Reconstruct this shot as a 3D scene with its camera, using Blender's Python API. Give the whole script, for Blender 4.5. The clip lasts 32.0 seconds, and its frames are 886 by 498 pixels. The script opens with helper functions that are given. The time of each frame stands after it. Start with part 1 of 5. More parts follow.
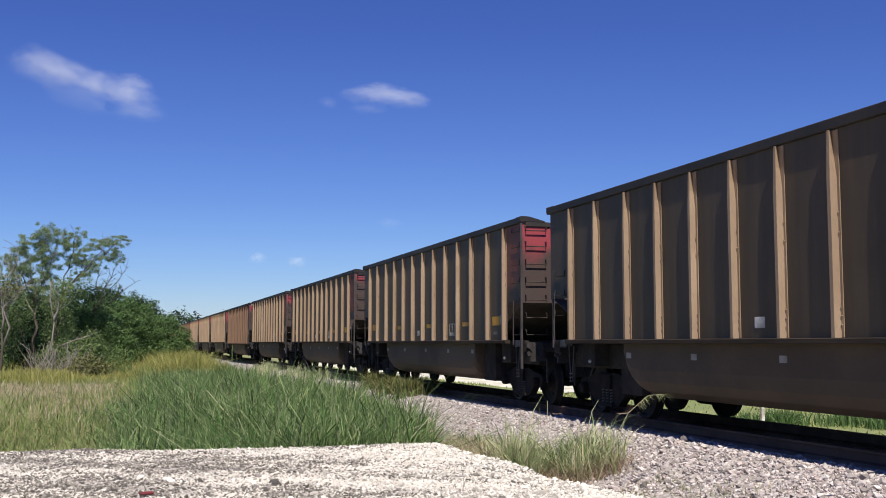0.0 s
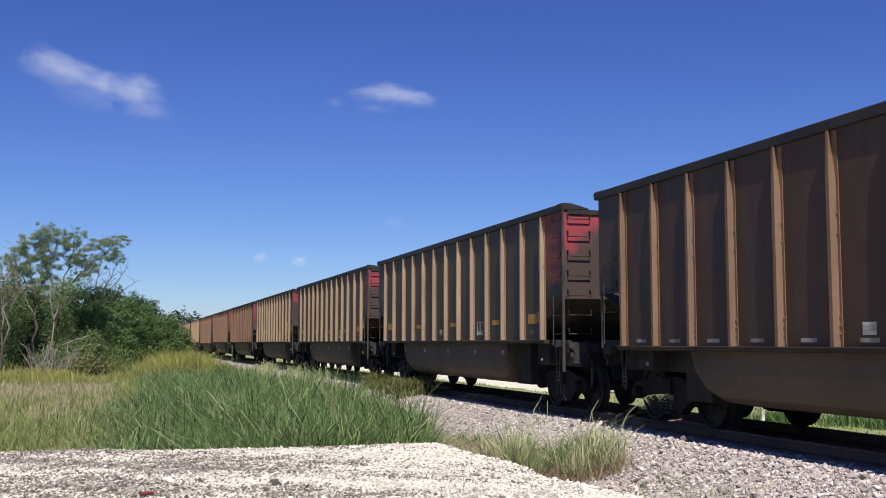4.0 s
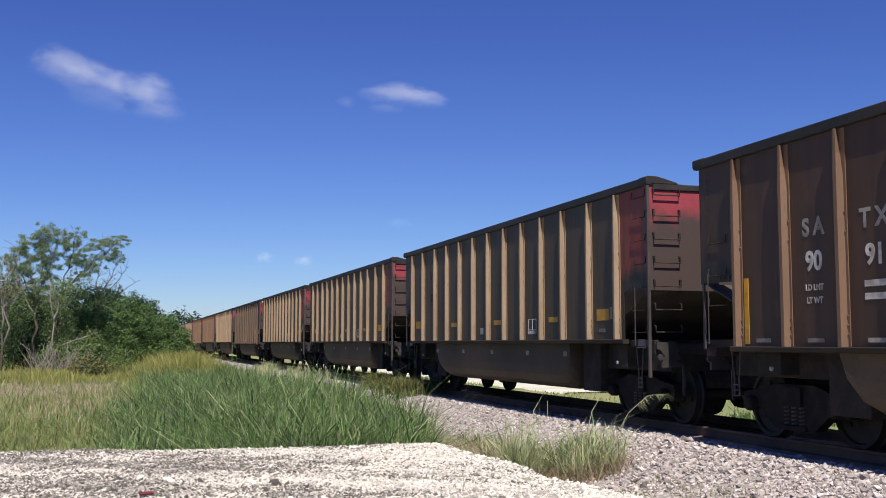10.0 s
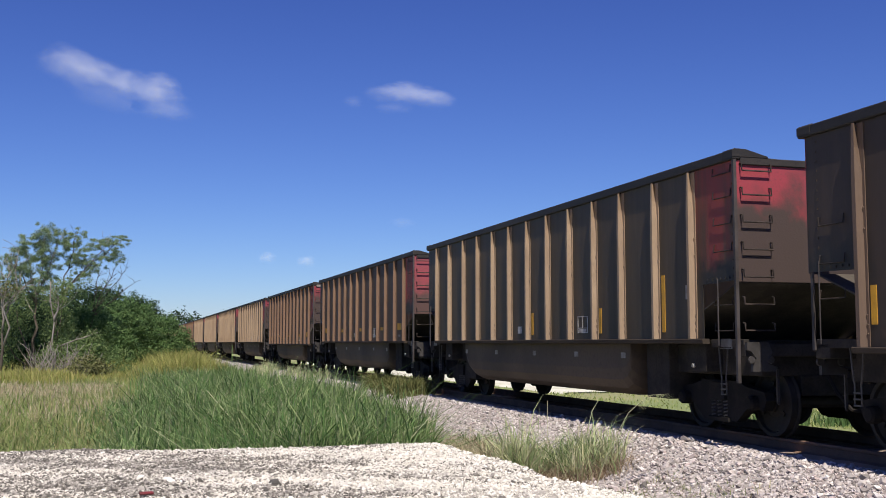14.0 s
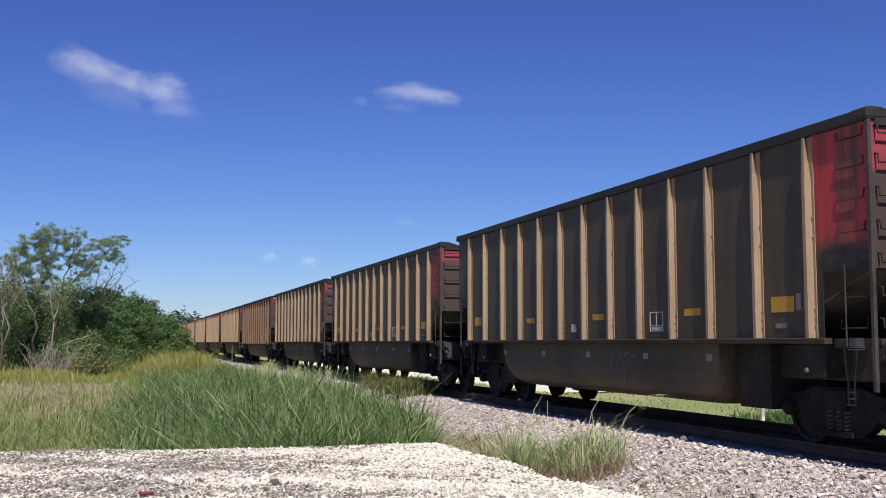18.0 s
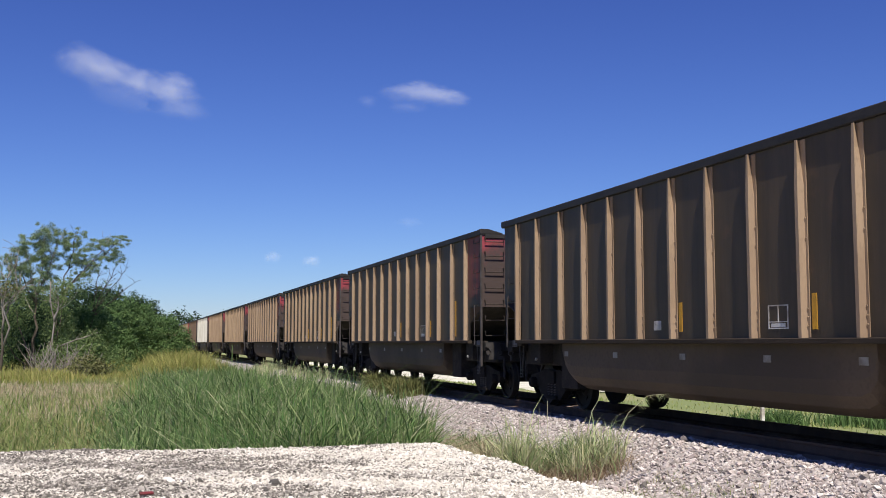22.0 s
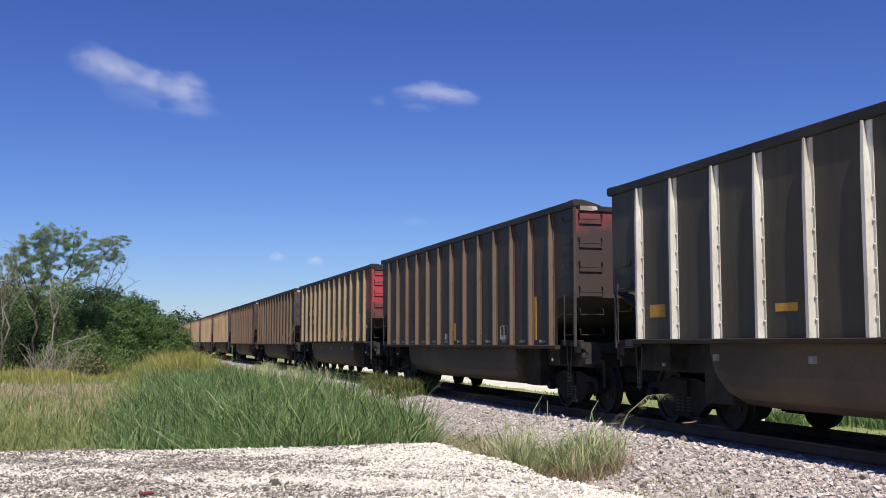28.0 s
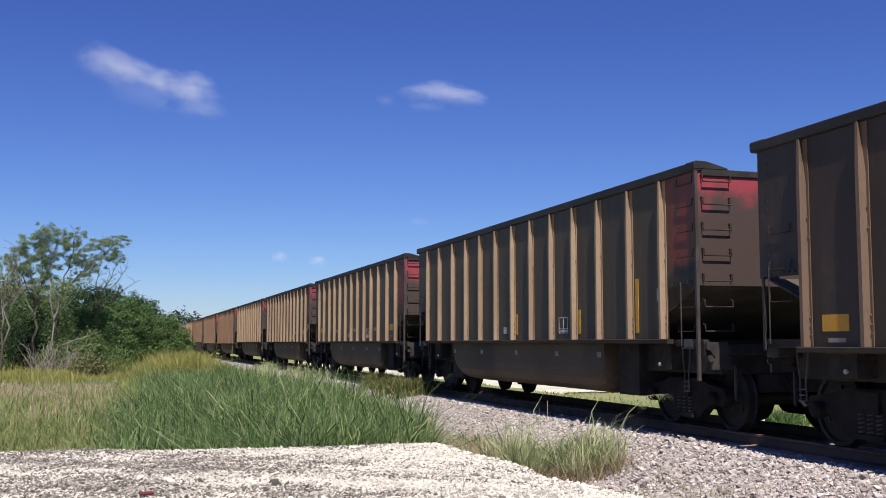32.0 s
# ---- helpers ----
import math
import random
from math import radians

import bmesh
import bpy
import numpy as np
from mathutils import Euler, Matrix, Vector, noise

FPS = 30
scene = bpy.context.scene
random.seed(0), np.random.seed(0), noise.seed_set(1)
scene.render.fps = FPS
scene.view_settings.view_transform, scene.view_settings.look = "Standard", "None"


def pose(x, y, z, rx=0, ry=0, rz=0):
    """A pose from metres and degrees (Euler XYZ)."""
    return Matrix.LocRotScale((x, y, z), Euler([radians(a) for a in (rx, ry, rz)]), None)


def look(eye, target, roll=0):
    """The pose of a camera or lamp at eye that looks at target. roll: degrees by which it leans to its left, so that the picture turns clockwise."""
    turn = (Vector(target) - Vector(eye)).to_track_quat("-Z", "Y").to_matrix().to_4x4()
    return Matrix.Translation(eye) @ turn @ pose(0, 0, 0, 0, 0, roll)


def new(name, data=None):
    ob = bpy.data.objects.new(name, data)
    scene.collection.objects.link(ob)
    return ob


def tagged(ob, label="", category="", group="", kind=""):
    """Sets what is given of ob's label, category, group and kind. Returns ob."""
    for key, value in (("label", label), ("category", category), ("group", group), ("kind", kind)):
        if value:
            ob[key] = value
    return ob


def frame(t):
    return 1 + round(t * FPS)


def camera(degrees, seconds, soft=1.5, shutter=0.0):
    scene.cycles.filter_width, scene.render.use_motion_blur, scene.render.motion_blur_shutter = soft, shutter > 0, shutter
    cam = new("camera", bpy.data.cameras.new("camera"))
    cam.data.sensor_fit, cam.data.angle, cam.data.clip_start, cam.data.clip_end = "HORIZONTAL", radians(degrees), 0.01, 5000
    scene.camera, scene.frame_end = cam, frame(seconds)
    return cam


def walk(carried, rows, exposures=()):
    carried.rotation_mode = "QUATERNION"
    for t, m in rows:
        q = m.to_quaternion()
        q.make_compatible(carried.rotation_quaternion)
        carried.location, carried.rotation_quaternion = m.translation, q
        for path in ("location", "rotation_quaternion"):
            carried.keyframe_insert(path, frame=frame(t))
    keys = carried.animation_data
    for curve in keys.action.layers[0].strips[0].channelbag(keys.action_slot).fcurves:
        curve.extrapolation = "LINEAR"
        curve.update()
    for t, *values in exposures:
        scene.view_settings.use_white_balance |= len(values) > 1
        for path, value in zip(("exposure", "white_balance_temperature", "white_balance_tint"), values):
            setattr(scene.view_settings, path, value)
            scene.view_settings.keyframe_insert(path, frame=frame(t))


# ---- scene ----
# Rail top is z = 0; the track runs along +Y, its centre line at x = TRACK_X. A standing camera.
TRACK_X = 9.20
SECONDS = 32.0
cam = camera(45.225, SECONDS, soft=0.95, shutter=0.0)
eye = pose(0.0, 0.0, 1.262, 95.036, 0.0, -16.664)
walk(cam, [(0.0, eye), (SECONDS, eye)])

# ---- world, sun, exposure ----
SUN_DIR = Vector((-0.093, -0.55, 0.83)).normalized()
world = bpy.data.worlds.new("sky")
scene.world = world
world.use_nodes = True
wt = world.node_tree
bg = wt.nodes["Background"]
sky = wt.nodes.new("ShaderNodeTexSky")
sky.sky_type = "NISHITA"
sky.sun_disc = False
sky.sun_elevation = math.asin(SUN_DIR.z)
sky.sun_rotation = math.atan2(SUN_DIR.x, SUN_DIR.y)
sky.altitude = 300
sky.air_density, sky.dust_density, sky.ozone_density = 1.0, 0.15, 4.0
tint = wt.nodes.new("ShaderNodeMix")
tint.data_type, tint.blend_type = "RGBA", "MULTIPLY"
tint.inputs[0].default_value = 1.0
tint.inputs[7].default_value = (0.67, 0.82, 1.38, 1)
wt.links.new(sky.outputs[0], tint.inputs[6])
# a deep clear sky: steeper from the pale horizon to the dark zenith in red and green than in blue
split, join = wt.nodes.new("ShaderNodeSeparateColor"), wt.nodes.new("ShaderNodeCombineColor")
wt.links.new(tint.outputs[2], split.inputs[0])
for i, (mid, steep, gain) in enumerate(((1.75, 1.34, 0.98), (3.37, 1.39, 1.0), (8.43, 1.13, 1.05))):
    last = split.outputs[i]
    for op, value in (("DIVIDE", mid), ("POWER", steep), ("MULTIPLY", mid * gain)):
        step = wt.nodes.new("ShaderNodeMath")
        step.operation = op
        step.inputs[1].default_value = value
        wt.links.new(last, step.inputs[0])
        last = step.outputs[0]
    wt.links.new(last, join.inputs[i])
wt.links.new(join.outputs[0], bg.inputs[0])
bg.inputs[1].default_value = 0.053
sun = new("sun", bpy.data.lights.new("sun", "SUN"))
sun.data.energy, sun.data.angle, sun.data.color = 5.0, radians(0.53), (1.0, 0.92, 0.80)
sun.matrix_world = look(SUN_DIR * 50, (0, 0, 0))
scene.view_settings.exposure = 0.45


# ---- materials ----
def nodes_of(name):
    m = bpy.data.materials.new(name)
    m.use_nodes = True
    t = m.node_tree
    return m, t, t.nodes["Principled BSDF"]


def mixed(t, a, b, fac, mode="MIX"):
    n = t.nodes.new("ShaderNodeMix")
    n.data_type, n.blend_type = "RGBA", mode
    for i, v in ((0, fac), (6, a), (7, b)):
        if isinstance(v, (int, float)):
            n.inputs[i].default_value = v
        elif isinstance(v, tuple):
            n.inputs[i].default_value = (*v, 1)
        else:
            t.links.new(v, n.inputs[i])
    return n.outputs[2]


def ramp(t, v, lo, hi):
    n = t.nodes.new("ShaderNodeMapRange")
    n.inputs[1].default_value, n.inputs[2].default_value = lo, hi
    n.interpolation_type = "SMOOTHSTEP"
    t.links.new(v, n.inputs[0])
    return n.outputs[0]


def maths(t, op, a, b=0.0):
    n = t.nodes.new("ShaderNodeMath")
    n.operation = op
    for i, v in enumerate((a, b)):
        if isinstance(v, (int, float)):
            n.inputs[i].default_value = v
        else:
            t.links.new(v, n.inputs[i])
    return n.outputs[0]


def coords(t, stretch=(1, 1, 1), shuffle=True):
    """Object coordinates in metres, shifted for each object."""
    c = t.nodes.new("ShaderNodeTexCoord").outputs["Object"]
    mp = t.nodes.new("ShaderNodeMapping")
    mp.inputs["Scale"].default_value = stretch
    t.links.new(c, mp.inputs[0])
    if shuffle:
        info = t.nodes.new("ShaderNodeObjectInfo")
        k = maths(t, "MULTIPLY", info.outputs["Random"], 37.0)
        t.links.new(k, mp.inputs["Location"])
    return mp.outputs[0]


def noise_of(t, vec, scale, detail=4.0, rough=0.55):
    n = t.nodes.new("ShaderNodeTexNoise")
    n.inputs["Scale"].default_value, n.inputs["Detail"].default_value = scale, detail
    n.inputs["Roughness"].default_value = rough
    t.links.new(vec, n.inputs["Vector"])
    return n.outputs[0]


def bumped(t, bsdf, height, strength, distance=0.01):
    b = t.nodes.new("ShaderNodeBump")
    b.inputs["Strength"].default_value, b.inputs["Distance"].default_value = strength, distance
    t.links.new(height, b.inputs["Height"])
    t.links.new(b.outputs[0], bsdf.inputs["Normal"])


def surface(name, base, stain, grain=40.0, blotch=1.5, rough=0.7, metal=0.0, stretch=(1, 1, 1), bump=0.3, wear=None, random_tint=0.0, gloss=0.3):
    """A dull painted, earthen or metal surface: base broken by stains at one scale and grain at another."""
    m, t, b = nodes_of(name)
    v = coords(t, stretch)
    big, fine = noise_of(t, v, blotch, 5), noise_of(t, v, grain, 3)
    col = mixed(t, base, stain, ramp(t, big, 0.38, 0.66))
    dark = tuple(c * 0.62 for c in base)
    col = mixed(t, col, dark, maths(t, "MULTIPLY", ramp(t, fine, 0.45, 0.75), 0.5))
    if wear:
        col = mixed(t, col, wear, ramp(t, noise_of(t, v, blotch * 3.1, 6, 0.7), 0.66, 0.72))
    if random_tint:
        info = t.nodes.new("ShaderNodeObjectInfo")
        k = maths(t, "MULTIPLY", info.outputs["Random"], random_tint)
        col = mixed(t, col, stain, k)
    t.links.new(col, b.inputs["Base Color"])
    b.inputs["Roughness"].default_value, b.inputs["Metallic"].default_value = rough, metal
    b.inputs["Specular IOR Level"].default_value = gloss
    bumped(t, b, fine, bump)
    return m


def island_mat(name, colours, rough=0.75, translucent=0.0, grain=30.0, gloss=0.12):
    """Each loose piece takes its own colour from a short ramp."""
    m, t, b = nodes_of(name)
    geo = t.nodes.new("ShaderNodeNewGeometry")
    r = t.nodes.new("ShaderNodeValToRGB")
    t.links.new(geo.outputs["Random Per Island"], r.inputs[0])
    el = r.color_ramp.elements
    for i, c in enumerate(colours):
        p = i / (len(colours) - 1)
        e = el[0] if i == 0 else el[len(el) - 1] if i == len(colours) - 1 else el.new(p)
        e.color = (*c, 1)
    v = coords(t, (1, 1, 1), False)
    col = mixed(t, r.outputs[0], (0.5, 0.5, 0.5), maths(t, "MULTIPLY", noise_of(t, v, grain, 2), 0.25), "MULTIPLY")
    t.links.new(col, b.inputs["Base Color"])
    b.inputs["Roughness"].default_value = rough
    b.inputs["Specular IOR Level"].default_value = gloss
    if translucent:
        tr = t.nodes.new("ShaderNodeBsdfTranslucent")
        t.links.new(col, tr.inputs[0])
        mx = t.nodes.new("ShaderNodeMixShader")
        mx.inputs[0].default_value = translucent
        out = t.nodes["Material Output"]
        t.links.new(b.outputs[0], mx.inputs[1])
        t.links.new(tr.outputs[0], mx.inputs[2])
        t.links.new(mx.outputs[0], out.inputs[0])
    return m


def wall_mat(name, base, dust, red_near=0.0, red=(0.33, 0.035, 0.035)):
    """The side sheet of a wagon: paint under coal dust in upright streaks, with what is left of red paint towards the -y end."""
    m, t, b = nodes_of(name)
    streak = coords(t, (1.0, 2.2, 0.22))
    plain = coords(t, (1, 1, 1))
    s1, s2 = noise_of(t, streak, 2.2, 5), noise_of(t, plain, 0.9, 4)
    fine = noise_of(t, plain, 45.0, 3)
    base, dust = tuple(c * 0.69 for c in base), tuple(c * 0.82 for c in dust)
    col = mixed(t, base, dust, ramp(t, s1, 0.30, 0.74))
    col = mixed(t, col, tuple(c * 0.6 for c in base), maths(t, "MULTIPLY", ramp(t, s2, 0.45, 0.7), 0.5))
    col = mixed(t, col, tuple(c * 1.35 for c in base), maths(t, "MULTIPLY", ramp(t, noise_of(t, streak, 9.0, 3), 0.56, 0.78), 0.22))
    col = mixed(t, col, (0.10, 0.055, 0.03), maths(t, "MULTIPLY", ramp(t, noise_of(t, plain, 1.7, 5, 0.65), 0.56, 0.7), 0.35))
    # the outer ends of the sheet turn near-black low down, with a ragged edge
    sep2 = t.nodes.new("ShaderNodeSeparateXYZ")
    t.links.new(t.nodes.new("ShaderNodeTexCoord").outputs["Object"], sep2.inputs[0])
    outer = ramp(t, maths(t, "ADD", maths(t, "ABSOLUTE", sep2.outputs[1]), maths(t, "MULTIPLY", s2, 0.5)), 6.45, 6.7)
    low_ragged = ramp(t, maths(t, "SUBTRACT", maths(t, "MULTIPLY", noise_of(t, plain, 3.0, 5), 0.9), sep2.outputs[2]), -2.02, -1.72)
    end_dark = maths(t, "MULTIPLY", outer, low_ragged)
    if red_near:
        sep = t.nodes.new("ShaderNodeSeparateXYZ")
        t.links.new(t.nodes.new("ShaderNodeTexCoord").outputs["Object"], sep.inputs[0])
        near = ramp(t, maths(t, "MULTIPLY", sep.outputs[1], -1.0), 6.0, 6.35)
        high = ramp(t, maths(t, "ADD", sep.outputs[2], maths(t, "MULTIPLY", s2, 1.2)), 2.75, 3.15)
        k = maths(t, "MULTIPLY", maths(t, "MULTIPLY", near, high), red_near)
        col = mixed(t, col, red, maths(t, "MULTIPLY", k, ramp(t, s1, 0.25, 0.6)))
    col = mixed(t, col, (0.018, 0.016, 0.014), end_dark)
    t.links.new(col, b.inputs["Base Color"])
    b.inputs["Roughness"].default_value = 0.56
    b.inputs["Specular IOR Level"].default_value = 0.38
    bumped(t, b, s1, 0.25, 0.02)
    return m


def end_mat(name, red, dust, level=2.75):
    """An end sheet: red at the top, worn to brown dust lower down with a ragged edge."""
    m, t, b = nodes_of(name)
    v = coords(t, (1, 1, 1))
    sep = t.nodes.new("ShaderNodeSeparateXYZ")
    t.links.new(t.nodes.new("ShaderNodeTexCoord").outputs["Object"], sep.inputs[0])
    n1 = noise_of(t, v, 1.1, 5)
    h = maths(t, "ADD", sep.outputs[2], maths(t, "MULTIPLY", maths(t, "SUBTRACT", n1, 0.5), 2.2))
    col = mixed(t, dust, red, ramp(t, h, level, level + 0.5))
    fine = noise_of(t, v, 30.0, 4)
    col = mixed(t, col, (0.05, 0.04, 0.035), maths(t, "MULTIPLY", ramp(t, fine, 0.5, 0.8), 0.4))
    t.links.new(col, b.inputs["Base Color"])
    b.inputs["Roughness"].default_value = 0.6
    bumped(t, b, fine, 0.2)
    return m


M = {}
M["chord"] = surface("chord_steel", (0.0198, 0.018, 0.0176), (0.036, 0.0306, 0.027), 40, 2.0, 0.6, stretch=(1, 0.3, 1))
M["under"] = surface("underframe_black", (0.0322, 0.0293, 0.0272), (0.0524, 0.0444, 0.0383), 30, 3.0, 0.85, gloss=0.08)
M["tub"] = surface("tub_dusty_brown", (0.112, 0.080, 0.053), (0.062, 0.046, 0.033), 30, 0.8, 0.7, stretch=(1, 0.5, 0.5))
M["cast"] = surface("cast_steel", (0.0186, 0.0168, 0.0158), (0.0295, 0.0249, 0.0217), 40, 5.0, 0.8, gloss=0.1)
M["wheel"] = surface("wheel_steel", (0.0226, 0.0203, 0.0186), (0.0356, 0.03, 0.026), 60, 6.0, 0.6, gloss=0.2)
M["iron"] = surface("grab_iron_dark", (0.022, 0.017, 0.015), (0.05, 0.036, 0.03), 60, 6.0, 0.6)
M["bracket"] = surface("grey_cast_bracket", (0.0478, 0.044, 0.043), (0.0248, 0.022, 0.0211), 50, 4.0, 0.6)
M["spring"] = surface("worn_spring_steel", (0.0792, 0.0726, 0.0682), (0.044, 0.0396, 0.0374), 50, 3.0, 0.5)
M["post"] = surface("post_dusty_steel", (0.0626, 0.0544, 0.0544), (0.0354, 0.0299, 0.0286), 50, 3.0, 0.6)
M["pale"] = surface("pale_grey_paint", (0.5, 0.48, 0.44), (0.22, 0.18, 0.15), 40, 4.0, 0.6)
M["yellow"] = surface("yellow_reflective_sheet", (0.62, 0.325, 0.03), (0.43, 0.225, 0.03), 60, 6.0, 0.5, random_tint=0.6)
M["faint_yellow"] = surface("faded_yellow_sheet", (0.26, 0.17, 0.05), (0.15, 0.10, 0.04), 60, 6.0, 0.6)
M["step"] = surface("worn_grey_step", (0.085, 0.079, 0.075), (0.05, 0.045, 0.042), 60, 5.0, 0.5)
M["dull_white"] = surface("dirty_white_paint", (0.46, 0.42, 0.38), (0.20, 0.165, 0.14), 80, 5.0, 0.6, random_tint=0.8)
M["white"] = surface("faded_white_paint", (0.62, 0.60, 0.56), (0.32, 0.28, 0.24), 80, 5.0, 0.6)
M["grey_letter"] = surface("faded_lettering", (0.30, 0.285, 0.26), (0.16, 0.14, 0.12), 80, 5.0, 0.6)
M["spray"] = surface("faded_spray_paint", (0.20, 0.19, 0.175), (0.10, 0.09, 0.08), 60, 3.0, 0.7)
M["grey_plate"] = surface("dull_reflector", (0.33, 0.31, 0.28), (0.2, 0.17, 0.14), 60, 6.0, 0.5)
M["black"] = surface("black_paint_patch", (0.0144, 0.0132, 0.012), (0.0264, 0.0216, 0.0192), 60, 5.0, 0.6)
M["sill"] = surface("sill_dark", (0.0504, 0.0396, 0.0312), (0.0312, 0.0252, 0.0204), 40, 2.0, 0.85, stretch=(1, 0.3, 1), gloss=0.1)
M["end_dark"] = surface("slope_sheet_dark", (0.0587, 0.0524, 0.0462), (0.0923, 0.0798, 0.0673), 30, 2.0, 0.9, gloss=0.05)
M["rail"] = surface("rail_steel_rust", (0.17, 0.108, 0.075), (0.115, 0.078, 0.058), 50, 3.0, 0.85, gloss=0.08)
M["sleeper"] = surface("creosoted_wood", (0.125, 0.095, 0.074), (0.17, 0.133, 0.105), 40, 2.0, 0.9, stretch=(0.3, 1, 1), random_tint=0.5)


def ballast_mat(name):
    """Crushed stone, blackened with coal dust and oil within a ragged band along the sleepers."""
    m, t, b = nodes_of(name)
    v = coords(t, (1, 1, 1), False)
    sep = t.nodes.new("ShaderNodeSeparateXYZ")
    t.links.new(v, sep.inputs[0])
    big, fine = noise_of(t, v, 1.2, 5), noise_of(t, v, 25.0, 3)
    col = mixed(t, (0.33, 0.305, 0.29), (0.20, 0.18, 0.165), ramp(t, big, 0.38, 0.66))
    col = mixed(t, col, (0.34, 0.31, 0.29), ramp(t, fine, 0.5, 0.75))
    off = maths(t, "ABSOLUTE", maths(t, "SUBTRACT", sep.outputs[0], TRACK_X))
    off = maths(t, "ADD", off, maths(t, "MULTIPLY", big, 0.3))
    col = mixed(t, (0.27, 0.205, 0.15), col, ramp(t, off, 1.30, 1.48))
    t.links.new(col, b.inputs["Base Color"])
    b.inputs["Roughness"].default_value = 0.9
    bumped(t, b, fine, 0.8)
    return m


M["stone_ground"] = ballast_mat("ballast_bed")
M["road_ground"] = surface("white_limestone_bed", (0.62, 0.585, 0.525), (0.26, 0.24, 0.215), 22, 1.1, 0.9, bump=0.8)
M["earth"] = surface("field_earth", (0.17, 0.205, 0.078), (0.25, 0.24, 0.12), 8, 0.25, 0.95, bump=0.6, wear=(0.13, 0.175, 0.06))
M["far_road"] = surface("pale_gravel", (0.60, 0.58, 0.50), (0.46, 0.46, 0.34), 15, 1.0, 0.9)
M["bark"] = surface("grey_bark", (0.10, 0.083, 0.067), (0.055, 0.045, 0.036), 20, 2.0, 0.9, stretch=(1, 1, 0.3))
M["dead_wood"] = surface("bleached_dead_wood", (0.28, 0.255, 0.23), (0.16, 0.14, 0.123), 20, 2.0, 0.9, stretch=(1, 1, 0.3))
M["red_litter"] = surface("red_plastic", (0.16, 0.025, 0.03), (0.09, 0.02, 0.02), 40, 6.0, 0.45)
M["dark_stone"] = surface("dark_grey_stone", (0.12, 0.115, 0.11), (0.07, 0.065, 0.06), 40, 8.0, 0.9)
M["grass_green"] = island_mat("green_grass_blade", [(0.045, 0.10, 0.032), (0.095, 0.18, 0.058), (0.16, 0.255, 0.09), (0.30, 0.37, 0.17), (0.065, 0.13, 0.042), (0.42, 0.43, 0.27)], 0.7, 0.36, gloss=0.1)
M["grass_mixed"] = island_mat("mixed_grass_blade", [(0.12, 0.19, 0.055), (0.18, 0.25, 0.08), (0.27, 0.30, 0.12), (0.38, 0.34, 0.19), (0.15, 0.22, 0.065)], 0.7, 0.25)
M["grass_yellow"] = island_mat("yellow_grass_blade", [(0.22, 0.25, 0.07), (0.34, 0.33, 0.115), (0.42, 0.37, 0.15), (0.28, 0.30, 0.085), (0.18, 0.23, 0.06)], 0.7, 0.25)
M["grass_dry"] = island_mat("dry_grass_blade", [(0.48, 0.41, 0.28), (0.33, 0.26, 0.18), (0.56, 0.49, 0.36), (0.27, 0.29, 0.14)], 0.85, 0.2)
M["weeds"] = island_mat("dry_and_green_weed", [(0.42, 0.42, 0.25), (0.22, 0.32, 0.13), (0.54, 0.49, 0.35), (0.32, 0.40, 0.19), (0.48, 0.45, 0.28)], 0.7, 0.2)
M["dead_weed"] = island_mat("dead_weed", [(0.30, 0.21, 0.15), (0.42, 0.34, 0.24), (0.22, 0.15, 0.11), (0.36, 0.34, 0.19)], 0.85, 0.2)
M["far_grass"] = island_mat("bright_field_grass", [(0.24, 0.31, 0.10), (0.31, 0.36, 0.14), (0.38, 0.38, 0.18), (0.20, 0.28, 0.08)], 0.75, 0.25)
M["leaf_dark"] = island_mat("dark_leaf", [(0.024, 0.047, 0.023), (0.040, 0.073, 0.035), (0.066, 0.108, 0.05)], 0.8, 0.32)
M["leaf_mid"] = island_mat("mid_green_leaf", [(0.06, 0.118, 0.04), (0.095, 0.17, 0.06), (0.14, 0.225, 0.085), (0.19, 0.28, 0.115)], 0.8, 0.36)
M["leaf_pale"] = island_mat("pale_green_leaf", [(0.104, 0.1625, 0.0585), (0.156, 0.221, 0.0845), (0.221, 0.2795, 0.1235)], 0.75, 0.36)
M["leaf_feather"] = island_mat("pale_feathery_leaf", [(0.14, 0.21, 0.10), (0.21, 0.29, 0.15), (0.29, 0.36, 0.21), (0.17, 0.24, 0.12)], 0.8, 0.45)
M["leaf_olive"] = island_mat("olive_leaf", [(0.12, 0.132, 0.054), (0.18, 0.18, 0.084), (0.108, 0.12, 0.048)], 0.7, 0.2)
M["olive_weeds"] = island_mat("olive_weed", [(0.115, 0.13, 0.043), (0.187, 0.187, 0.072), (0.086, 0.108, 0.036), (0.238, 0.223, 0.108)], 0.8, 0.2)
M["ballast_stone"] = island_mat("ballast_stone", [(0.13, 0.12, 0.115), (0.35, 0.31, 0.30), (0.50, 0.455, 0.44), (0.26, 0.22, 0.21), (0.66, 0.62, 0.60), (0.40, 0.32, 0.31)], 0.9)
M["road_stone"] = island_mat("limestone_gravel", [(0.22, 0.205, 0.18), (0.56, 0.525, 0.47), (0.66, 0.625, 0.565), (0.80, 0.77, 0.71), (0.50, 0.465, 0.41)], 0.9)
M["dark_gravel"] = island_mat("dark_gravel", [(0.08, 0.074, 0.068), (0.15, 0.138, 0.125), (0.24, 0.22, 0.2), (0.45, 0.42, 0.38)], 0.9)
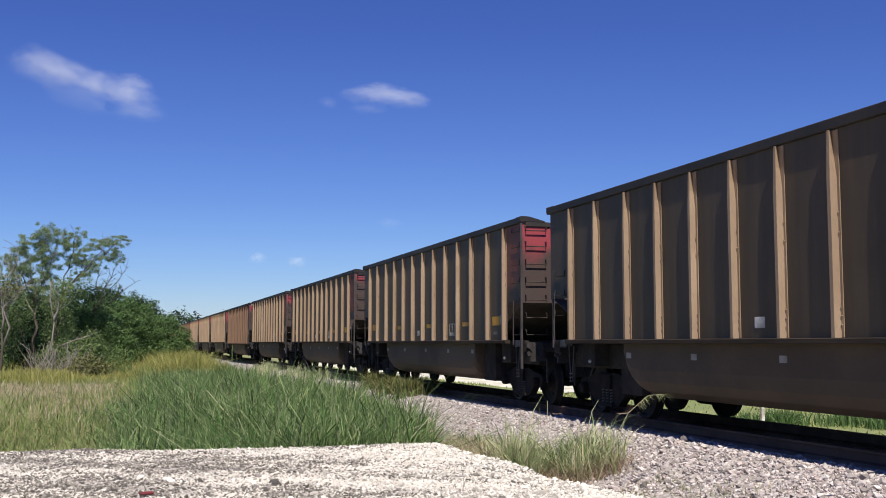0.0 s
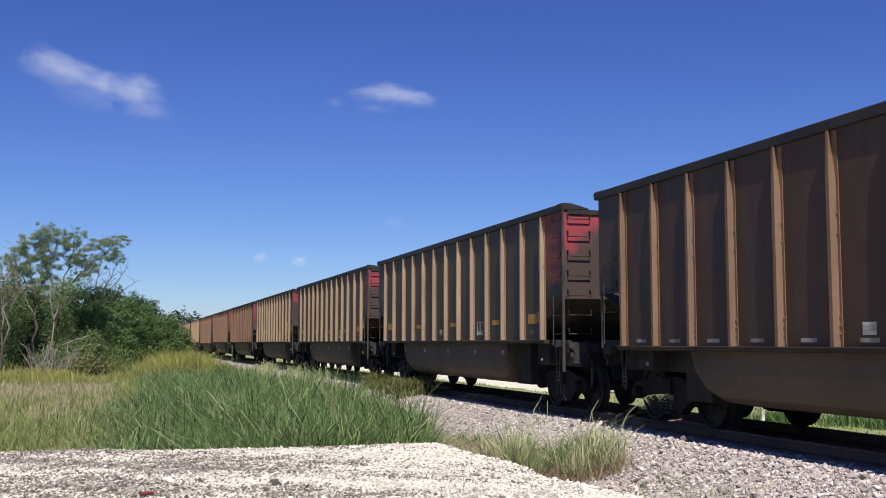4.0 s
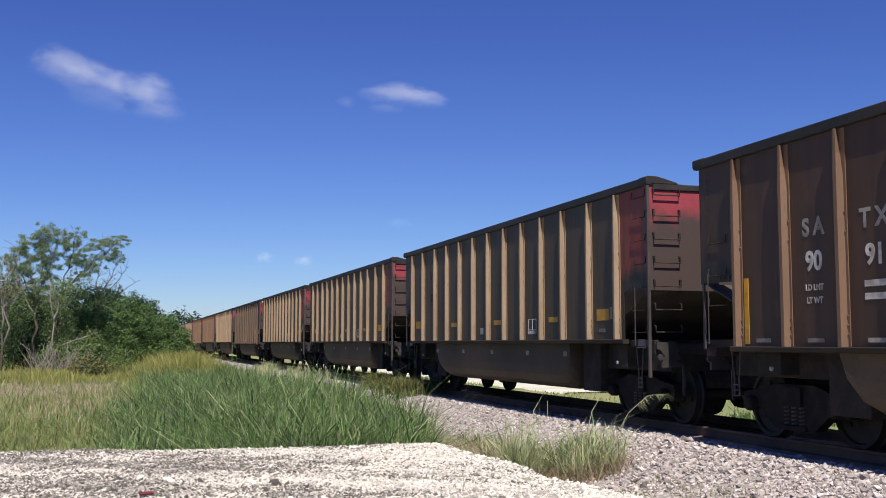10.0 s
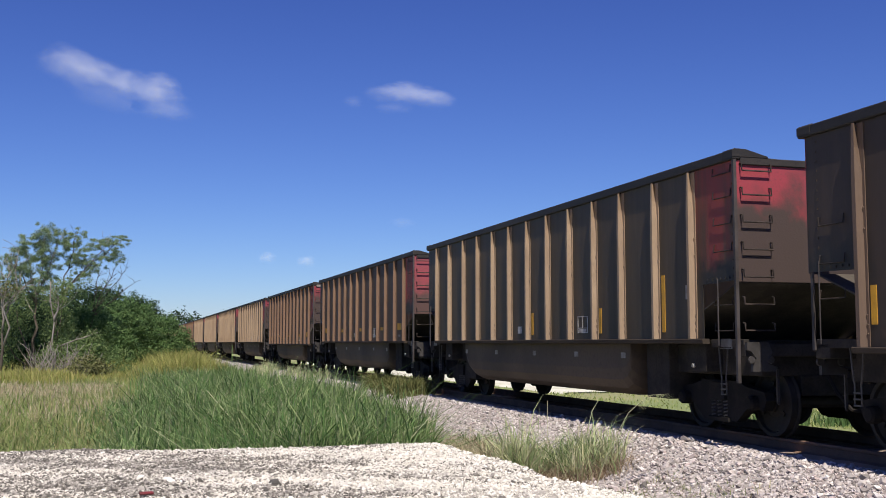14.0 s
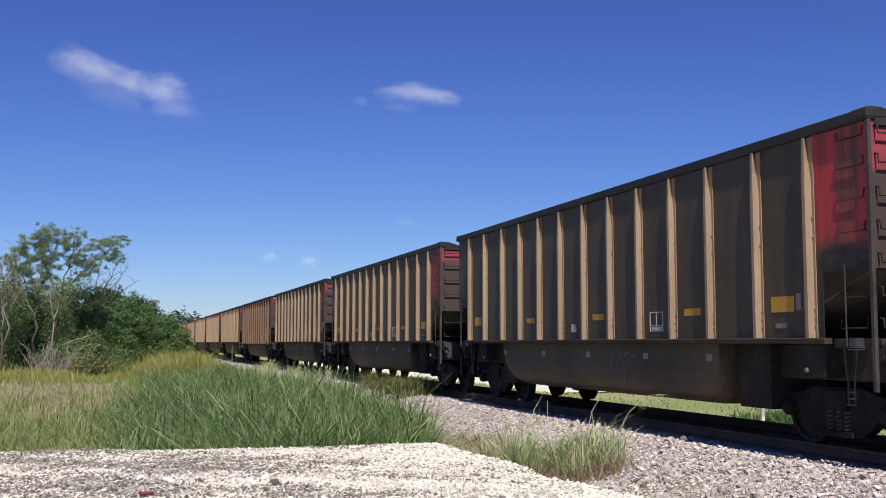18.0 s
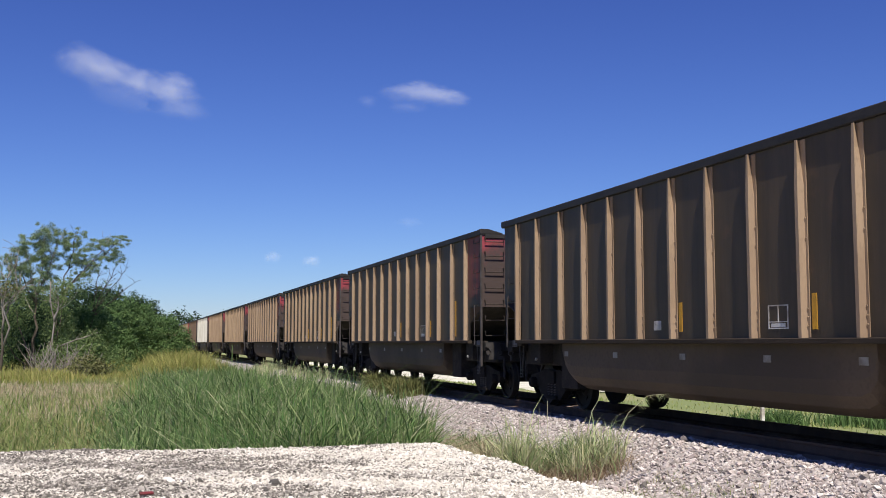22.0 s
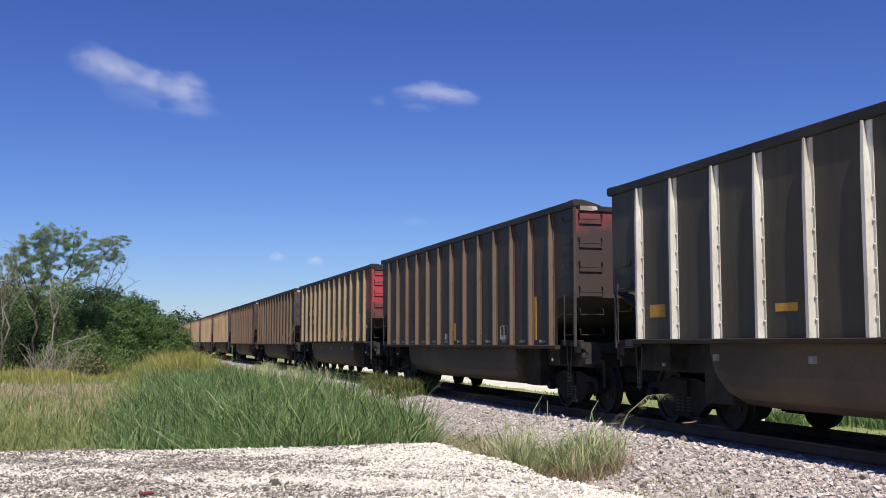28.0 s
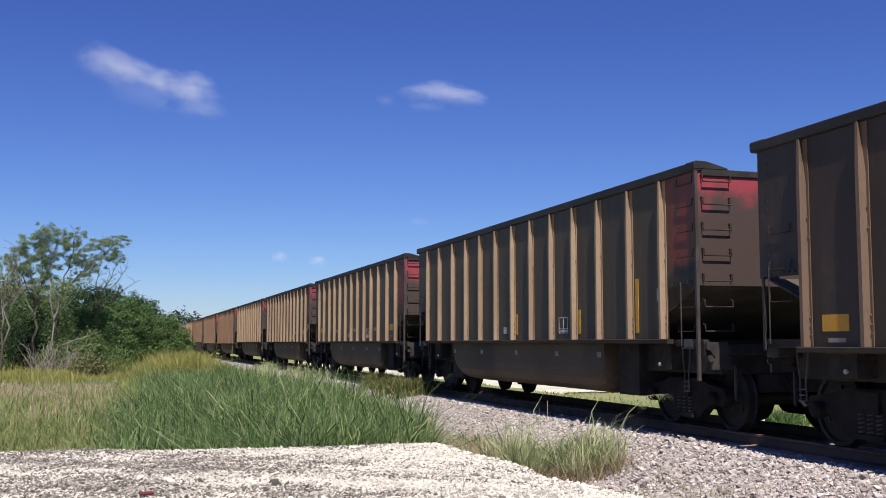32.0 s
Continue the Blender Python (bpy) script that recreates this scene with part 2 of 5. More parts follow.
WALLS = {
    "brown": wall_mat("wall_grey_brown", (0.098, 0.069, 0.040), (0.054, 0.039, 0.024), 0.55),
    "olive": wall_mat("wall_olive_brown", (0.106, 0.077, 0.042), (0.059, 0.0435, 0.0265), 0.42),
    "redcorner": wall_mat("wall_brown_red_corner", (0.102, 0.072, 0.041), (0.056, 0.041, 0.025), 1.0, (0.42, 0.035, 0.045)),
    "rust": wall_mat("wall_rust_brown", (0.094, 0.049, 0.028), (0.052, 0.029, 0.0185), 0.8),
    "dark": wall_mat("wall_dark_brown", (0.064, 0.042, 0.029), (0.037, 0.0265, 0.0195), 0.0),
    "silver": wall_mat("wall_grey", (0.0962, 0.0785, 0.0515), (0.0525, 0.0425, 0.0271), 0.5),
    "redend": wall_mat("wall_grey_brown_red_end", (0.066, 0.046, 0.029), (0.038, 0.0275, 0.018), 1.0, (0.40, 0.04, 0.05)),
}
RIBS = {
    "tan": surface("rib_tan", (0.335, 0.245, 0.165), (0.245, 0.172, 0.115), 30, 1.6, 0.65, stretch=(1, 1, 0.35), random_tint=0.5),
    "brown": surface("rib_brown", (0.20, 0.122, 0.079), (0.15, 0.092, 0.061), 30, 1.6, 0.65, stretch=(1, 1, 0.35), random_tint=0.5),
    "rust": surface("rib_rust", (0.155, 0.104, 0.074), (0.11, 0.075, 0.055), 30, 1.6, 0.65, stretch=(1, 1, 0.35), random_tint=0.5),
    "silver": surface("rib_bare_aluminium", (0.60, 0.59, 0.55), (0.45, 0.42, 0.36), 30, 1.6, 0.55, stretch=(1, 1, 0.35), random_tint=0.4),
    "pale": surface("rib_pale_tan", (0.33, 0.255, 0.165), (0.26, 0.195, 0.125), 30, 1.6, 0.6, stretch=(1, 1, 0.35), random_tint=0.4),
}
ENDS = {
    "red": end_mat("end_red_worn", (0.27, 0.036, 0.05), (0.052, 0.035, 0.032), 3.0),
    "rust": end_mat("end_rust_brown", (0.17, 0.035, 0.038), (0.042, 0.030, 0.028), 3.0),
    "grey": end_mat("end_grey_brown", (0.098, 0.058, 0.057), (0.058, 0.038, 0.037), 2.9),
    "bright": end_mat("end_bright_red", (0.36, 0.04, 0.055), (0.12, 0.04, 0.036), 2.2),
    "pink": end_mat("end_faded_red", (0.26, 0.05, 0.065), (0.085, 0.045, 0.042), 2.6),
}


# ---- mesh helpers ----
class Shape:
    """Collects verts and faces of one mesh."""

    def __init__(self):
        self.v, self.f = [], []

    def add(self, verts, faces):
        k = len(self.v)
        self.v += [tuple(p) for p in verts]
        self.f += [tuple(i + k for i in fc) for fc in faces]
        return self

    def box(self, x0, x1, y0, y1, z0, z1, taper=(1, 1)):
        cx, cy = (x0 + x1) / 2, (y0 + y1) / 2
        top = [(cx + (x - cx) * taper[0], cy + (y - cy) * taper[1]) for x, y in ((x0, y0), (x1, y0), (x1, y1), (x0, y1))]
        vs = [(x0, y0, z0), (x1, y0, z0), (x1, y1, z0), (x0, y1, z0)] + [(x, y, z1) for x, y in top]
        return self.add(vs, [(3, 2, 1, 0), (4, 5, 6, 7), (0, 1, 5, 4), (1, 2, 6, 5), (2, 3, 7, 6), (3, 0, 4, 7)])

    def prism(self, outline, axis, a, b):
        """A flat outline pushed from a to b along an axis: 'x' takes (y, z) points, 'y' takes (x, z), 'z' takes (x, y)."""
        put = {"x": lambda p, k: (k, p[0], p[1]), "y": lambda p, k: (p[0], k, p[1]), "z": lambda p, k: (p[0], p[1], k)}[axis]
        n = len(outline)
        vs = [put(p, a) for p in outline] + [put(p, b) for p in outline]
        fs = [tuple(range(n)), tuple(range(2 * n - 1, n - 1, -1))]
        fs += [(i, i + n, (i + 1) % n + n, (i + 1) % n) for i in range(n)]
        return self.add(vs, fs)

    def tube(self, pts, radii, sides=8, cap=True):
        """A round bar along points, with a radius at each."""
        pts = [Vector(p) for p in pts]
        if isinstance(radii, (int, float)):
            radii = [radii] * len(pts)
        vs, fs = [], []
        for i, p in enumerate(pts):
            d = (pts[min(i + 1, len(pts) - 1)] - pts[max(i - 1, 0)]).normalized()
            u = d.orthogonal().normalized() if i == 0 else (u - d * u.dot(d)).normalized()
            w = d.cross(u)
            for k in range(sides):
                a = 2 * math.pi * k / sides
                vs.append(p + (u * math.cos(a) + w * math.sin(a)) * radii[i])
        for i in range(len(pts) - 1):
            for k in range(sides):
                q = (k + 1) % sides
                fs.append((i * sides + k, i * sides + q, (i + 1) * sides + q, (i + 1) * sides + k))
        if cap:
            fs += [tuple(range(sides - 1, -1, -1)), tuple(range((len(pts) - 1) * sides, len(pts) * sides))]
        return self.add(vs, fs)

    def lathe(self, profile, axis="x", sides=24, centre=(0, 0, 0)):
        """(along, radius) pairs turned about an axis."""
        vs, fs = [], []
        for a, r in profile:
            for k in range(sides):
                t = 2 * math.pi * k / sides
                c, s = r * math.cos(t), r * math.sin(t)
                p = (a, c, s) if axis == "x" else (c, a, s) if axis == "y" else (c, s, a)
                vs.append(tuple(p[i] + centre[i] for i in range(3)))
        for i in range(len(profile) - 1):
            for k in range(sides):
                q = (k + 1) % sides
                fs.append((i * sides + k, i * sides + q, (i + 1) * sides + q, (i + 1) * sides + k))
        return self.add(vs, fs)

    def mesh(self, name, material, bevel=0.0, smooth=False):
        me = bpy.data.meshes.new(name)
        me.from_pydata(self.v, [], self.f)
        bm = bmesh.new()
        bm.from_mesh(me)
        bmesh.ops.recalc_face_normals(bm, faces=bm.faces)
        if bevel:
            bmesh.ops.bevel(bm, geom=list(bm.edges), offset=bevel, segments=1, affect="EDGES", clamp_overlap=True)
        for fc in bm.faces:
            fc.smooth = smooth
        bm.to_mesh(me)
        bm.free()
        me.materials.append(material)
        return me


def many(name, verts, faces, material):
    """A mesh out of numpy arrays of verts (n, 3) and faces (m, k), quickly."""
    me = bpy.data.meshes.new(name)
    m, k = faces.shape
    me.vertices.add(len(verts))
    me.vertices.foreach_set("co", verts.astype(np.float32).ravel())
    me.loops.add(m * k)
    me.loops.foreach_set("vertex_index", faces.astype(np.int32).ravel())
    me.polygons.add(m)
    me.polygons.foreach_set("loop_start", np.arange(0, m * k, k, dtype=np.int32))
    me.update(calc_edges=True)
    me.materials.append(material)
    return me


def part(name, mesh, parent, m=None, label=""):
    ob = new(name, mesh)
    ob.parent = parent
    if m is not None:
        ob.matrix_basis = m
    return tagged(ob, label)


def sstep(a, b, x):
    u = np.clip((x - a) / (b - a), 0, 1)
    return u * u * (3 - 2 * u)


def waves(x, y, s, seed=0.0):
    """Cheap smooth bumps, about -1 to 1."""
    return (np.sin(x * s + 1.3 + seed) * np.cos(y * s * 0.83 + seed * 2) + np.sin(x * s * 2.3 + y * s * 1.7 + seed) * 0.5
            + np.sin(y * s * 3.1 - x * s * 1.1 + 2 * seed) * 0.35) / 1.6


# ---- lie of the land ----
LOW = -0.8


def pad_mask(x, y):
    """1 on the gravel pad, 0 beyond its worn edges."""
    ex = 3.76 + 0.22 * waves(x, y, 1.1, 4.0) + 0.34 * (1 - sstep(7.4, 9.8, y))
    ey = 12.9 + 0.25 * waves(x, y, 0.9, 1.0) - 0.04 * x
    return (1 - sstep(ex - 0.1, ex + 1.1, x)) * (1 - sstep(ey - 0.1, ey + 1.3, y))


def bank(x):
    """The ballast shoulder across the track."""
    a = np.abs(x - TRACK_X)
    return LOW + (-0.20 - LOW) * (1 - sstep(1.55, 4.0, a) ** 0.8) - 0.05 * sstep(0, 1, 1 - a)


def land(x, y):
    x, y = np.asarray(x, float), np.asarray(y, float)
    z = bank(x) + 0.05 * waves(x, y, 0.35, 2.0) * sstep(2.5, 5, np.abs(x - TRACK_X))
    mid = sstep(2.0, 3.4, x) * (1 - sstep(3.6, 6.0, x)) * (1 - sstep(10, 15.5, y))
    z = z + 0.30 * mid
    k = pad_mask(x, y)
    return z * (1 - k) + (0.0 + 0.015 * waves(x, y, 1.7, 3.0)) * k


def sheet(name, xs, ys, height, material, label, category):
    gx, gy = np.meshgrid(xs, ys)
    v = np.stack([gx, gy, height(gx, gy)], -1).reshape(-1, 3)
    nx = len(xs)
    i = (np.arange(len(ys) - 1)[:, None] * nx + np.arange(nx - 1)).ravel()
    me = many(name, v, np.stack([i, i + 1, i + nx + 1, i + nx], -1), material)
    me.polygons.foreach_set("use_smooth", [True] * len(me.polygons))
    return tagged(new(name, me), label, category, "", "structure")


def spread(lo, a, b, hi, step, grow=1.25):
    c = list(np.arange(a, b + step / 2, step))
    for end, sign in ((hi, 1), (lo, -1)):
        s, p = step, c[-1] if sign > 0 else c[0]
        while sign * (end - p) > 0:
            s *= grow
            p = p + sign * s
            c.append(p) if sign > 0 else c.insert(0, p)
    return np.array(c)


ground = sheet("ground", spread(-4500, -12, 22, 4500, 0.4), spread(-4500, -10, 60, 4500, 0.5), land, M["earth"],
               "flat grassy field with bare earth between the blades", "ground")
road = sheet("gravel_road", np.arange(-14, 4.9, 0.14), np.arange(-9, 14.6, 0.14),
             lambda x, y: land(x, y) + 0.03 * pad_mask(x, y) ** 0.5 - 0.05 * (pad_mask(x, y) < 0.02) + 0.012 * waves(x, y, 9.0, 5.0), M["road_ground"],
             "white crushed limestone surface with dark worn patches", "road")
ballast = sheet("ballast", np.arange(TRACK_X - 4.2, TRACK_X + 4.21, 0.2), spread(-700, -6, 60, 900, 0.25, 1.2),
                lambda x, y: bank(x) + 0.05 * sstep(0, 0.5, 4.0 - np.abs(x - TRACK_X)) - 0.06 * sstep(3.8, 4.2, np.abs(x - TRACK_X)) + 0.015 * waves(x, y, 5.0, 1.0)
                + 0.30 * sstep(2.0, 3.4, x) * (1 - sstep(3.6, 6.0, x)) * (1 - sstep(10, 15.5, y)), M["stone_ground"],
                "grey crushed stone bank under the track", "ballast")
far_pad = sheet("far_gravel_lane", np.arange(16.0, 22.01, 0.4), np.arange(40, 110, 0.5),
                lambda x, y: land(x, y) + 0.05 - 0.3 * sstep(1.8, 2.6, np.abs(x - 19.0 - 0.3 * waves(x * 0, y, 0.5))), M["far_road"],
                "pale gravel lane beyond the railway track", "lane")

# ---- track ----
track = tagged(new("railway_track"), "straight railway track with rusty rails on dark wooden sleepers", "railway track", "", "structure")
prof = [(-0.075, -0.17), (0.075, -0.17), (0.075, -0.155), (0.012, -0.135), (0.012, -0.045), (0.036, -0.035), (0.036, -0.006), (0.028, 0.0),
        (-0.028, 0.0), (-0.036, -0.006), (-0.036, -0.035), (-0.012, -0.045), (-0.012, -0.135), (-0.075, -0.155)]
rail_mesh = Shape().prism(prof, "y", -600, 900).mesh("rail", M["rail"])
for sx in (-1, 1):
    part("rail", rail_mesh, track, pose(TRACK_X + sx * 0.7535, 0, 0))
tie_mesh = Shape().box(-1.3, 1.3, -0.115, 0.115, -0.36, -0.175).mesh("sleeper", M["sleeper"], 0.012)
rng = random.Random(3)
for i in range(230):
    part("sleeper", tie_mesh, track, pose(TRACK_X + rng.uniform(-0.03, 0.03), 3 + i * 0.52, 0, 0, 0, rng.uniform(-0.8, 0.8)))

# ---- loose stones ----
ICO = []
for i in range(9):
    zz = 1 - 2 * (i + 0.5) / 9
    rr, aa = math.sqrt(1 - zz * zz), i * 2.39996
    ICO.append((rr * math.cos(aa), rr * math.sin(aa), zz))
hull = bmesh.new()
for p in ICO:
    hull.verts.new(p)
bmesh.ops.convex_hull(hull, input=hull.verts)
hull.verts.index_update()
ICO_F = np.array([[v.index for v in fc.verts] for fc in hull.faces])
ICO_V = np.array([v.co[:] for v in hull.verts])
hull.free()


def stones(name, xy, size, height, material, label, parent_kind="stuff", seed=1):
    r = np.random.default_rng(seed)
    n = len(xy)
    s = size * np.exp(r.normal(0, 0.38, n))
    v = ICO_V[None] * (1 + r.uniform(-0.3, 0.3, (n, 9, 1)))
    v = v * (s[:, None] * r.uniform(0.7, 1.25, (n, 3)) * np.array([1, 1, 0.72]))[:, None, :] / 2
    a = r.uniform(0, 6.283, n)
    c, q = np.cos(a)[:, None], np.sin(a)[:, None]
    x, y, z = v[..., 0] * c - v[..., 1] * q, v[..., 0] * q + v[..., 1] * c, v[..., 2]
    z = z + x * r.normal(0, 0.35, n)[:, None]
    base = height(xy[:, 0], xy[:, 1]) + s * 0.18
    v = np.stack([x + xy[:, :1], y + xy[:, 1:], z + base[:, None]], -1).reshape(-1, 3)
    f = (ICO_F[None] + (np.arange(n) * 9)[:, None, None]).reshape(-1, 3)
    me = many(name, v, f, material)
    me.polygons.foreach_set("use_smooth", np.zeros(len(f), dtype=bool))
    return tagged(new(name, me), label, "gravel", "", "stuff")


rg = np.random.default_rng(11)


def road_h(x, y):
    return land(x, y) + 0.03 * pad_mask(x, y) ** 0.5


def wedge(n, y0, y1, x_left, x_right):
    """Points over a wedge that widens away from the camera, x limits as shares of y."""
    y = np.sqrt(rg.uniform(y0 ** 2, y1 ** 2, n))
    return np.stack([rg.uniform(x_left * y, np.broadcast_to(x_right, n) * 1.0 if np.ndim(x_right) else x_right * y, n), y], -1)


p = wedge(84000, 7.3, 13.7, -0.16, 0.60)
edge = pad_mask(p[:, 0], p[:, 1])
keep = edge > 0.03 + 0.5 * rg.uniform(0, 1, len(p)) ** 3
p = p[keep]
tone = 1.25 * waves(p[:, 0], p[:, 1] * 2.0, 1.3, 2.0) + 0.5 * waves(p[:, 0], p[:, 1] * 1.6, 4.0, 1.0) + rg.normal(0, 0.62, len(p)) + 0.75 * (1 - sstep(0.2, 2.2, p[:, 0])) - 0.6 * sstep(2.2, 3.2, p[:, 0])
for wx, wy, wr in ((-0.4, 11.3, 0.9), (0.6, 10.9, 0.6), (1.8, 10.6, 0.8), (-0.2, 9.4, 0.7), (1.3, 9.3, 0.45)):
    tone = tone + 0.75 * np.exp(-((p[:, 0] - wx) / wr) ** 2 - ((p[:, 1] - wy) / 0.5) ** 2)
dark = tone > 0.45
stones("limestone_gravel", p[~dark], 0.0175, road_h, M["road_stone"], "loose white crushed limestone on the gravel surface", seed=2)
stones("dark_gravel", p[dark], 0.018, road_h, M["dark_gravel"], "loose dark grey gravel worn into the white surface", seed=3)


def ballast_h(x, y):
    return bank(x) + 0.05 * sstep(0, 0.5, 4.0 - np.abs(x - TRACK_X)) + 0.30 * sstep(2.0, 3.4, x) * (1 - sstep(3.6, 6.0, x)) * (1 - sstep(10, 15.5, y))


q = wedge(9000, 8.0, 14.5, 0.26, 0.62)
q = q[(q[:, 0] > 3.4) & (q[:, 0] < 6.2) & (rg.uniform(0, 1, len(q)) < np.exp(-np.maximum(q[:, 0] - 4.0, 0) / 0.8))]
stones("limestone_gravel", q, 0.026, lambda x, y: np.maximum(ballast_h(x, y), road_h(x, y)), M["road_stone"], "white limestone pieces strewn between the weeds", seed=7)
n = 80000
y = 8.0 + 66 * rg.uniform(0, 1, n) ** 2.0
p = np.stack([rg.uniform(4.9, 8.0, n), y], -1)
stones("ballast_stones", p, 0.037, ballast_h, M["ballast_stone"], "loose grey and pinkish crushed track stones", seed=4)

# ---- the train ----
PITCH = 16.18
LEAD_END = 7.47
WHEEL_R = 0.4572


LATE_T, LATE_M = (0, 2.5, 6, 8, 10, 17, 19, 21, 24, 25, 28, 30, 32), (-0.03, 0.04, 0.04, 0.07, 0.03, 0.0, -0.12, -0.01, 0.27, -0.18, -0.06, 0.07, 0.02)


def lead(t):
    """The y of the first wagon's far top corner at t seconds: the train speeds up slightly."""
    return 18.5725 - 16.686096 * t - 0.001380035 * t * t - 0.00016414775 * t ** 3 - np.interp(t, LATE_T, LATE_M)


HALF = 1.545
CUT_Z, CUT_Y, BODY_Y, TOP = 2.06, 6.42, 7.27, 3.67
FAR_Y, NEAR_END = 7.37, 7.31
RIB_Y = [6.35, 5.28] + [4.14 - 1.035 * i for i in range(9)] + [-5.28, -6.35]
RIB_LOW = [6.33 - 1.055 * i for i in range(13)]
# how far a wagon's ribs sit towards its far end
RIB_SHIFT = {18: 0.28, 19: 0.13, 20: 0.13, 21: 0.27, 23: 0.20, 24: 0.16, 11: 0.14, 12: 0.12, 13: 0.13, 15: 0.18, 16: 0.08}
CACHE = {}


def cached(key, make):
    if key not in CACHE:
        CACHE[key] = make()
    return CACHE[key]


def side_mesh(mat, floor_z):
    o = [(-CUT_Y, floor_z), (CUT_Y, floor_z), (CUT_Y, CUT_Z), (FAR_Y, CUT_Z + 0.02), (FAR_Y, TOP), (-BODY_Y, TOP), (-BODY_Y, CUT_Z + 0.02), (-CUT_Y, CUT_Z)]
    s = Shape().prism(o, "x", 0, 0.012)
    for sy in (-1, 1):
        for k in range(14):
            s.box(-0.006, 0, sy * 7.19 - 0.014, sy * 7.19 + 0.014, 2.13 + k * 0.112 - 0.014, 2.13 + k * 0.112 + 0.014, (1, 1))
        for k in range(6):
            s.box(-0.012, 0, sy * (6.55 + k * 0.11) - 0.014, sy * (6.55 + k * 0.11) + 0.014, 2.105, 2.133)
    return s.mesh("side_wall", mat)


def rib_mesh(mat, z0, bolted):
    s = Shape()
    # the flank draws in towards the top, so that the outer edge stays upright and the rib ends in a narrow blade
    full = [(0, -0.052), (-0.015, -0.052), (-0.086, -0.030), (-0.086, 0.030), (-0.015, 0.052), (0, 0.052)]
    blade = [(0, 0.035), (-0.015, 0.030), (-0.075, -0.022), (-0.075, 0.018), (-0.015, 0.052), (0, 0.052)]
    rings = [(z0, 0.0), (TOP - 0.56, 0.0), (TOP - 0.28, 0.52), (TOP - 0.01, 1.0)]
    vs = [(a[0] + (b[0] - a[0]) * k, a[1] + (b[1] - a[1]) * k, z) for z, k in rings for a, b in zip(full, blade)]
    fs = [(i * 6 + k, i * 6 + (k + 1) % 6, (i + 1) * 6 + (k + 1) % 6, (i + 1) * 6 + k) for i in range(3) for k in range(6)]
    s.add(vs, fs + [(5, 4, 3, 2, 1, 0), (18, 19, 20, 21, 22, 23)])
    s.box(-0.010, 0, -0.092, 0.085, z0 + 0.004, TOP - 0.01)
    if bolted:
        k = 0
        while z0 + 0.15 + k * 0.26 < TOP - 0.8:
            zc = z0 + 0.15 + k * 0.26
            s.lathe([(-0.026, 0.0), (-0.026, 0.013), (-0.009, 0.016)], "x", 8, (0, -0.072, zc + 0.06))
            k += 1
    else:
        for zc in (z0 + 0.14, z0 + 0.24, z0 + 0.34, TOP - 0.95, TOP - 1.18):
            s.lathe([(-0.024, 0.0), (-0.024, 0.010), (-0.014, 0.012)], "x", 8, (0, -0.070, zc))
    return s.mesh("rib", mat)


def chord_mesh():
    s = Shape()
    for sx in (-1, 1):
        x0, x1 = sorted((sx * 1.47, sx * 1.59))
        s.box(x0, x1, -NEAR_END, LEAD_END, 3.672, 3.80)
    for y0, y1 in ((-NEAR_END, -7.10), (7.26, LEAD_END)):
        s.prism([(-1.47, 3.60), (1.47, 3.60), (1.47, 3.725), (0.9, 3.70), (-0.9, 3.70), (-1.47, 3.725)], "y", y0, y1)
    return s.mesh("top_chord", M["chord"], 0.012)


def corner_cap_mesh():
    """A gusset over the corner that runs down onto the end chord."""
    o = [(-1.593, 3.70), (-1.593, 3.795), (-1.565, 3.816), (-1.40, 3.812), (-1.22, 3.768), (-1.05, 3.722), (-1.05, 3.70)]
    return Shape().prism(o, "y", -0.13, 0.13).mesh("corner_cap", M["chord"], 0.006)


def end_mesh(mat):
    s = Shape().box(-HALF, HALF, -0.012, 0.012, CUT_Z, TOP)
    return s.mesh("end_wall", mat)


def slope_mesh():
    return Shape().prism([(7.25, CUT_Z), (7.25, CUT_Z - 0.02), (5.3, 1.27), (5.3, 1.29)], "x", -HALF + 0.02, HALF - 0.02).mesh("slope_sheet", M["end_dark"])


def tub_mesh():
    """Half of the rounded belly between the trucks, with sloping ends."""
    s = Shape()
    sec = [(-1.46, 1.25), (-1.46, 0.84), (-1.43, 0.66), (-1.33, 0.52), (-1.17, 0.43), (-0.98, 0.40), (-0.35, 0.40), (-0.25, 0.5), (-0.25, 1.25)]
    rings = []
    for y, k in ((-4.02, 0.35), (-3.97, 0.66), (-3.86, 0.88), (-3.68, 0.98), (-3.35, 1.0), (3.7, 1.0), (4.1, 0.98), (4.33, 0.88), (4.48, 0.66), (4.55, 0.35)):
        rings.append([(x, y, 1.25 - (1.25 - z) * k) for x, z in sec])
    n = len(sec)
    vs = [p for r in rings for p in r]
    fs = [(i * n + k, i * n + k + 1, (i + 1) * n + k + 1, (i + 1) * n + k) for i in range(len(rings) - 1) for k in range(n - 1)]
    fs += [tuple(range(n)), tuple(range((len(rings) - 1) * n, len(rings) * n))]
    s.add(vs, fs)
    return s.mesh("tub", M["tub"], smooth=False)


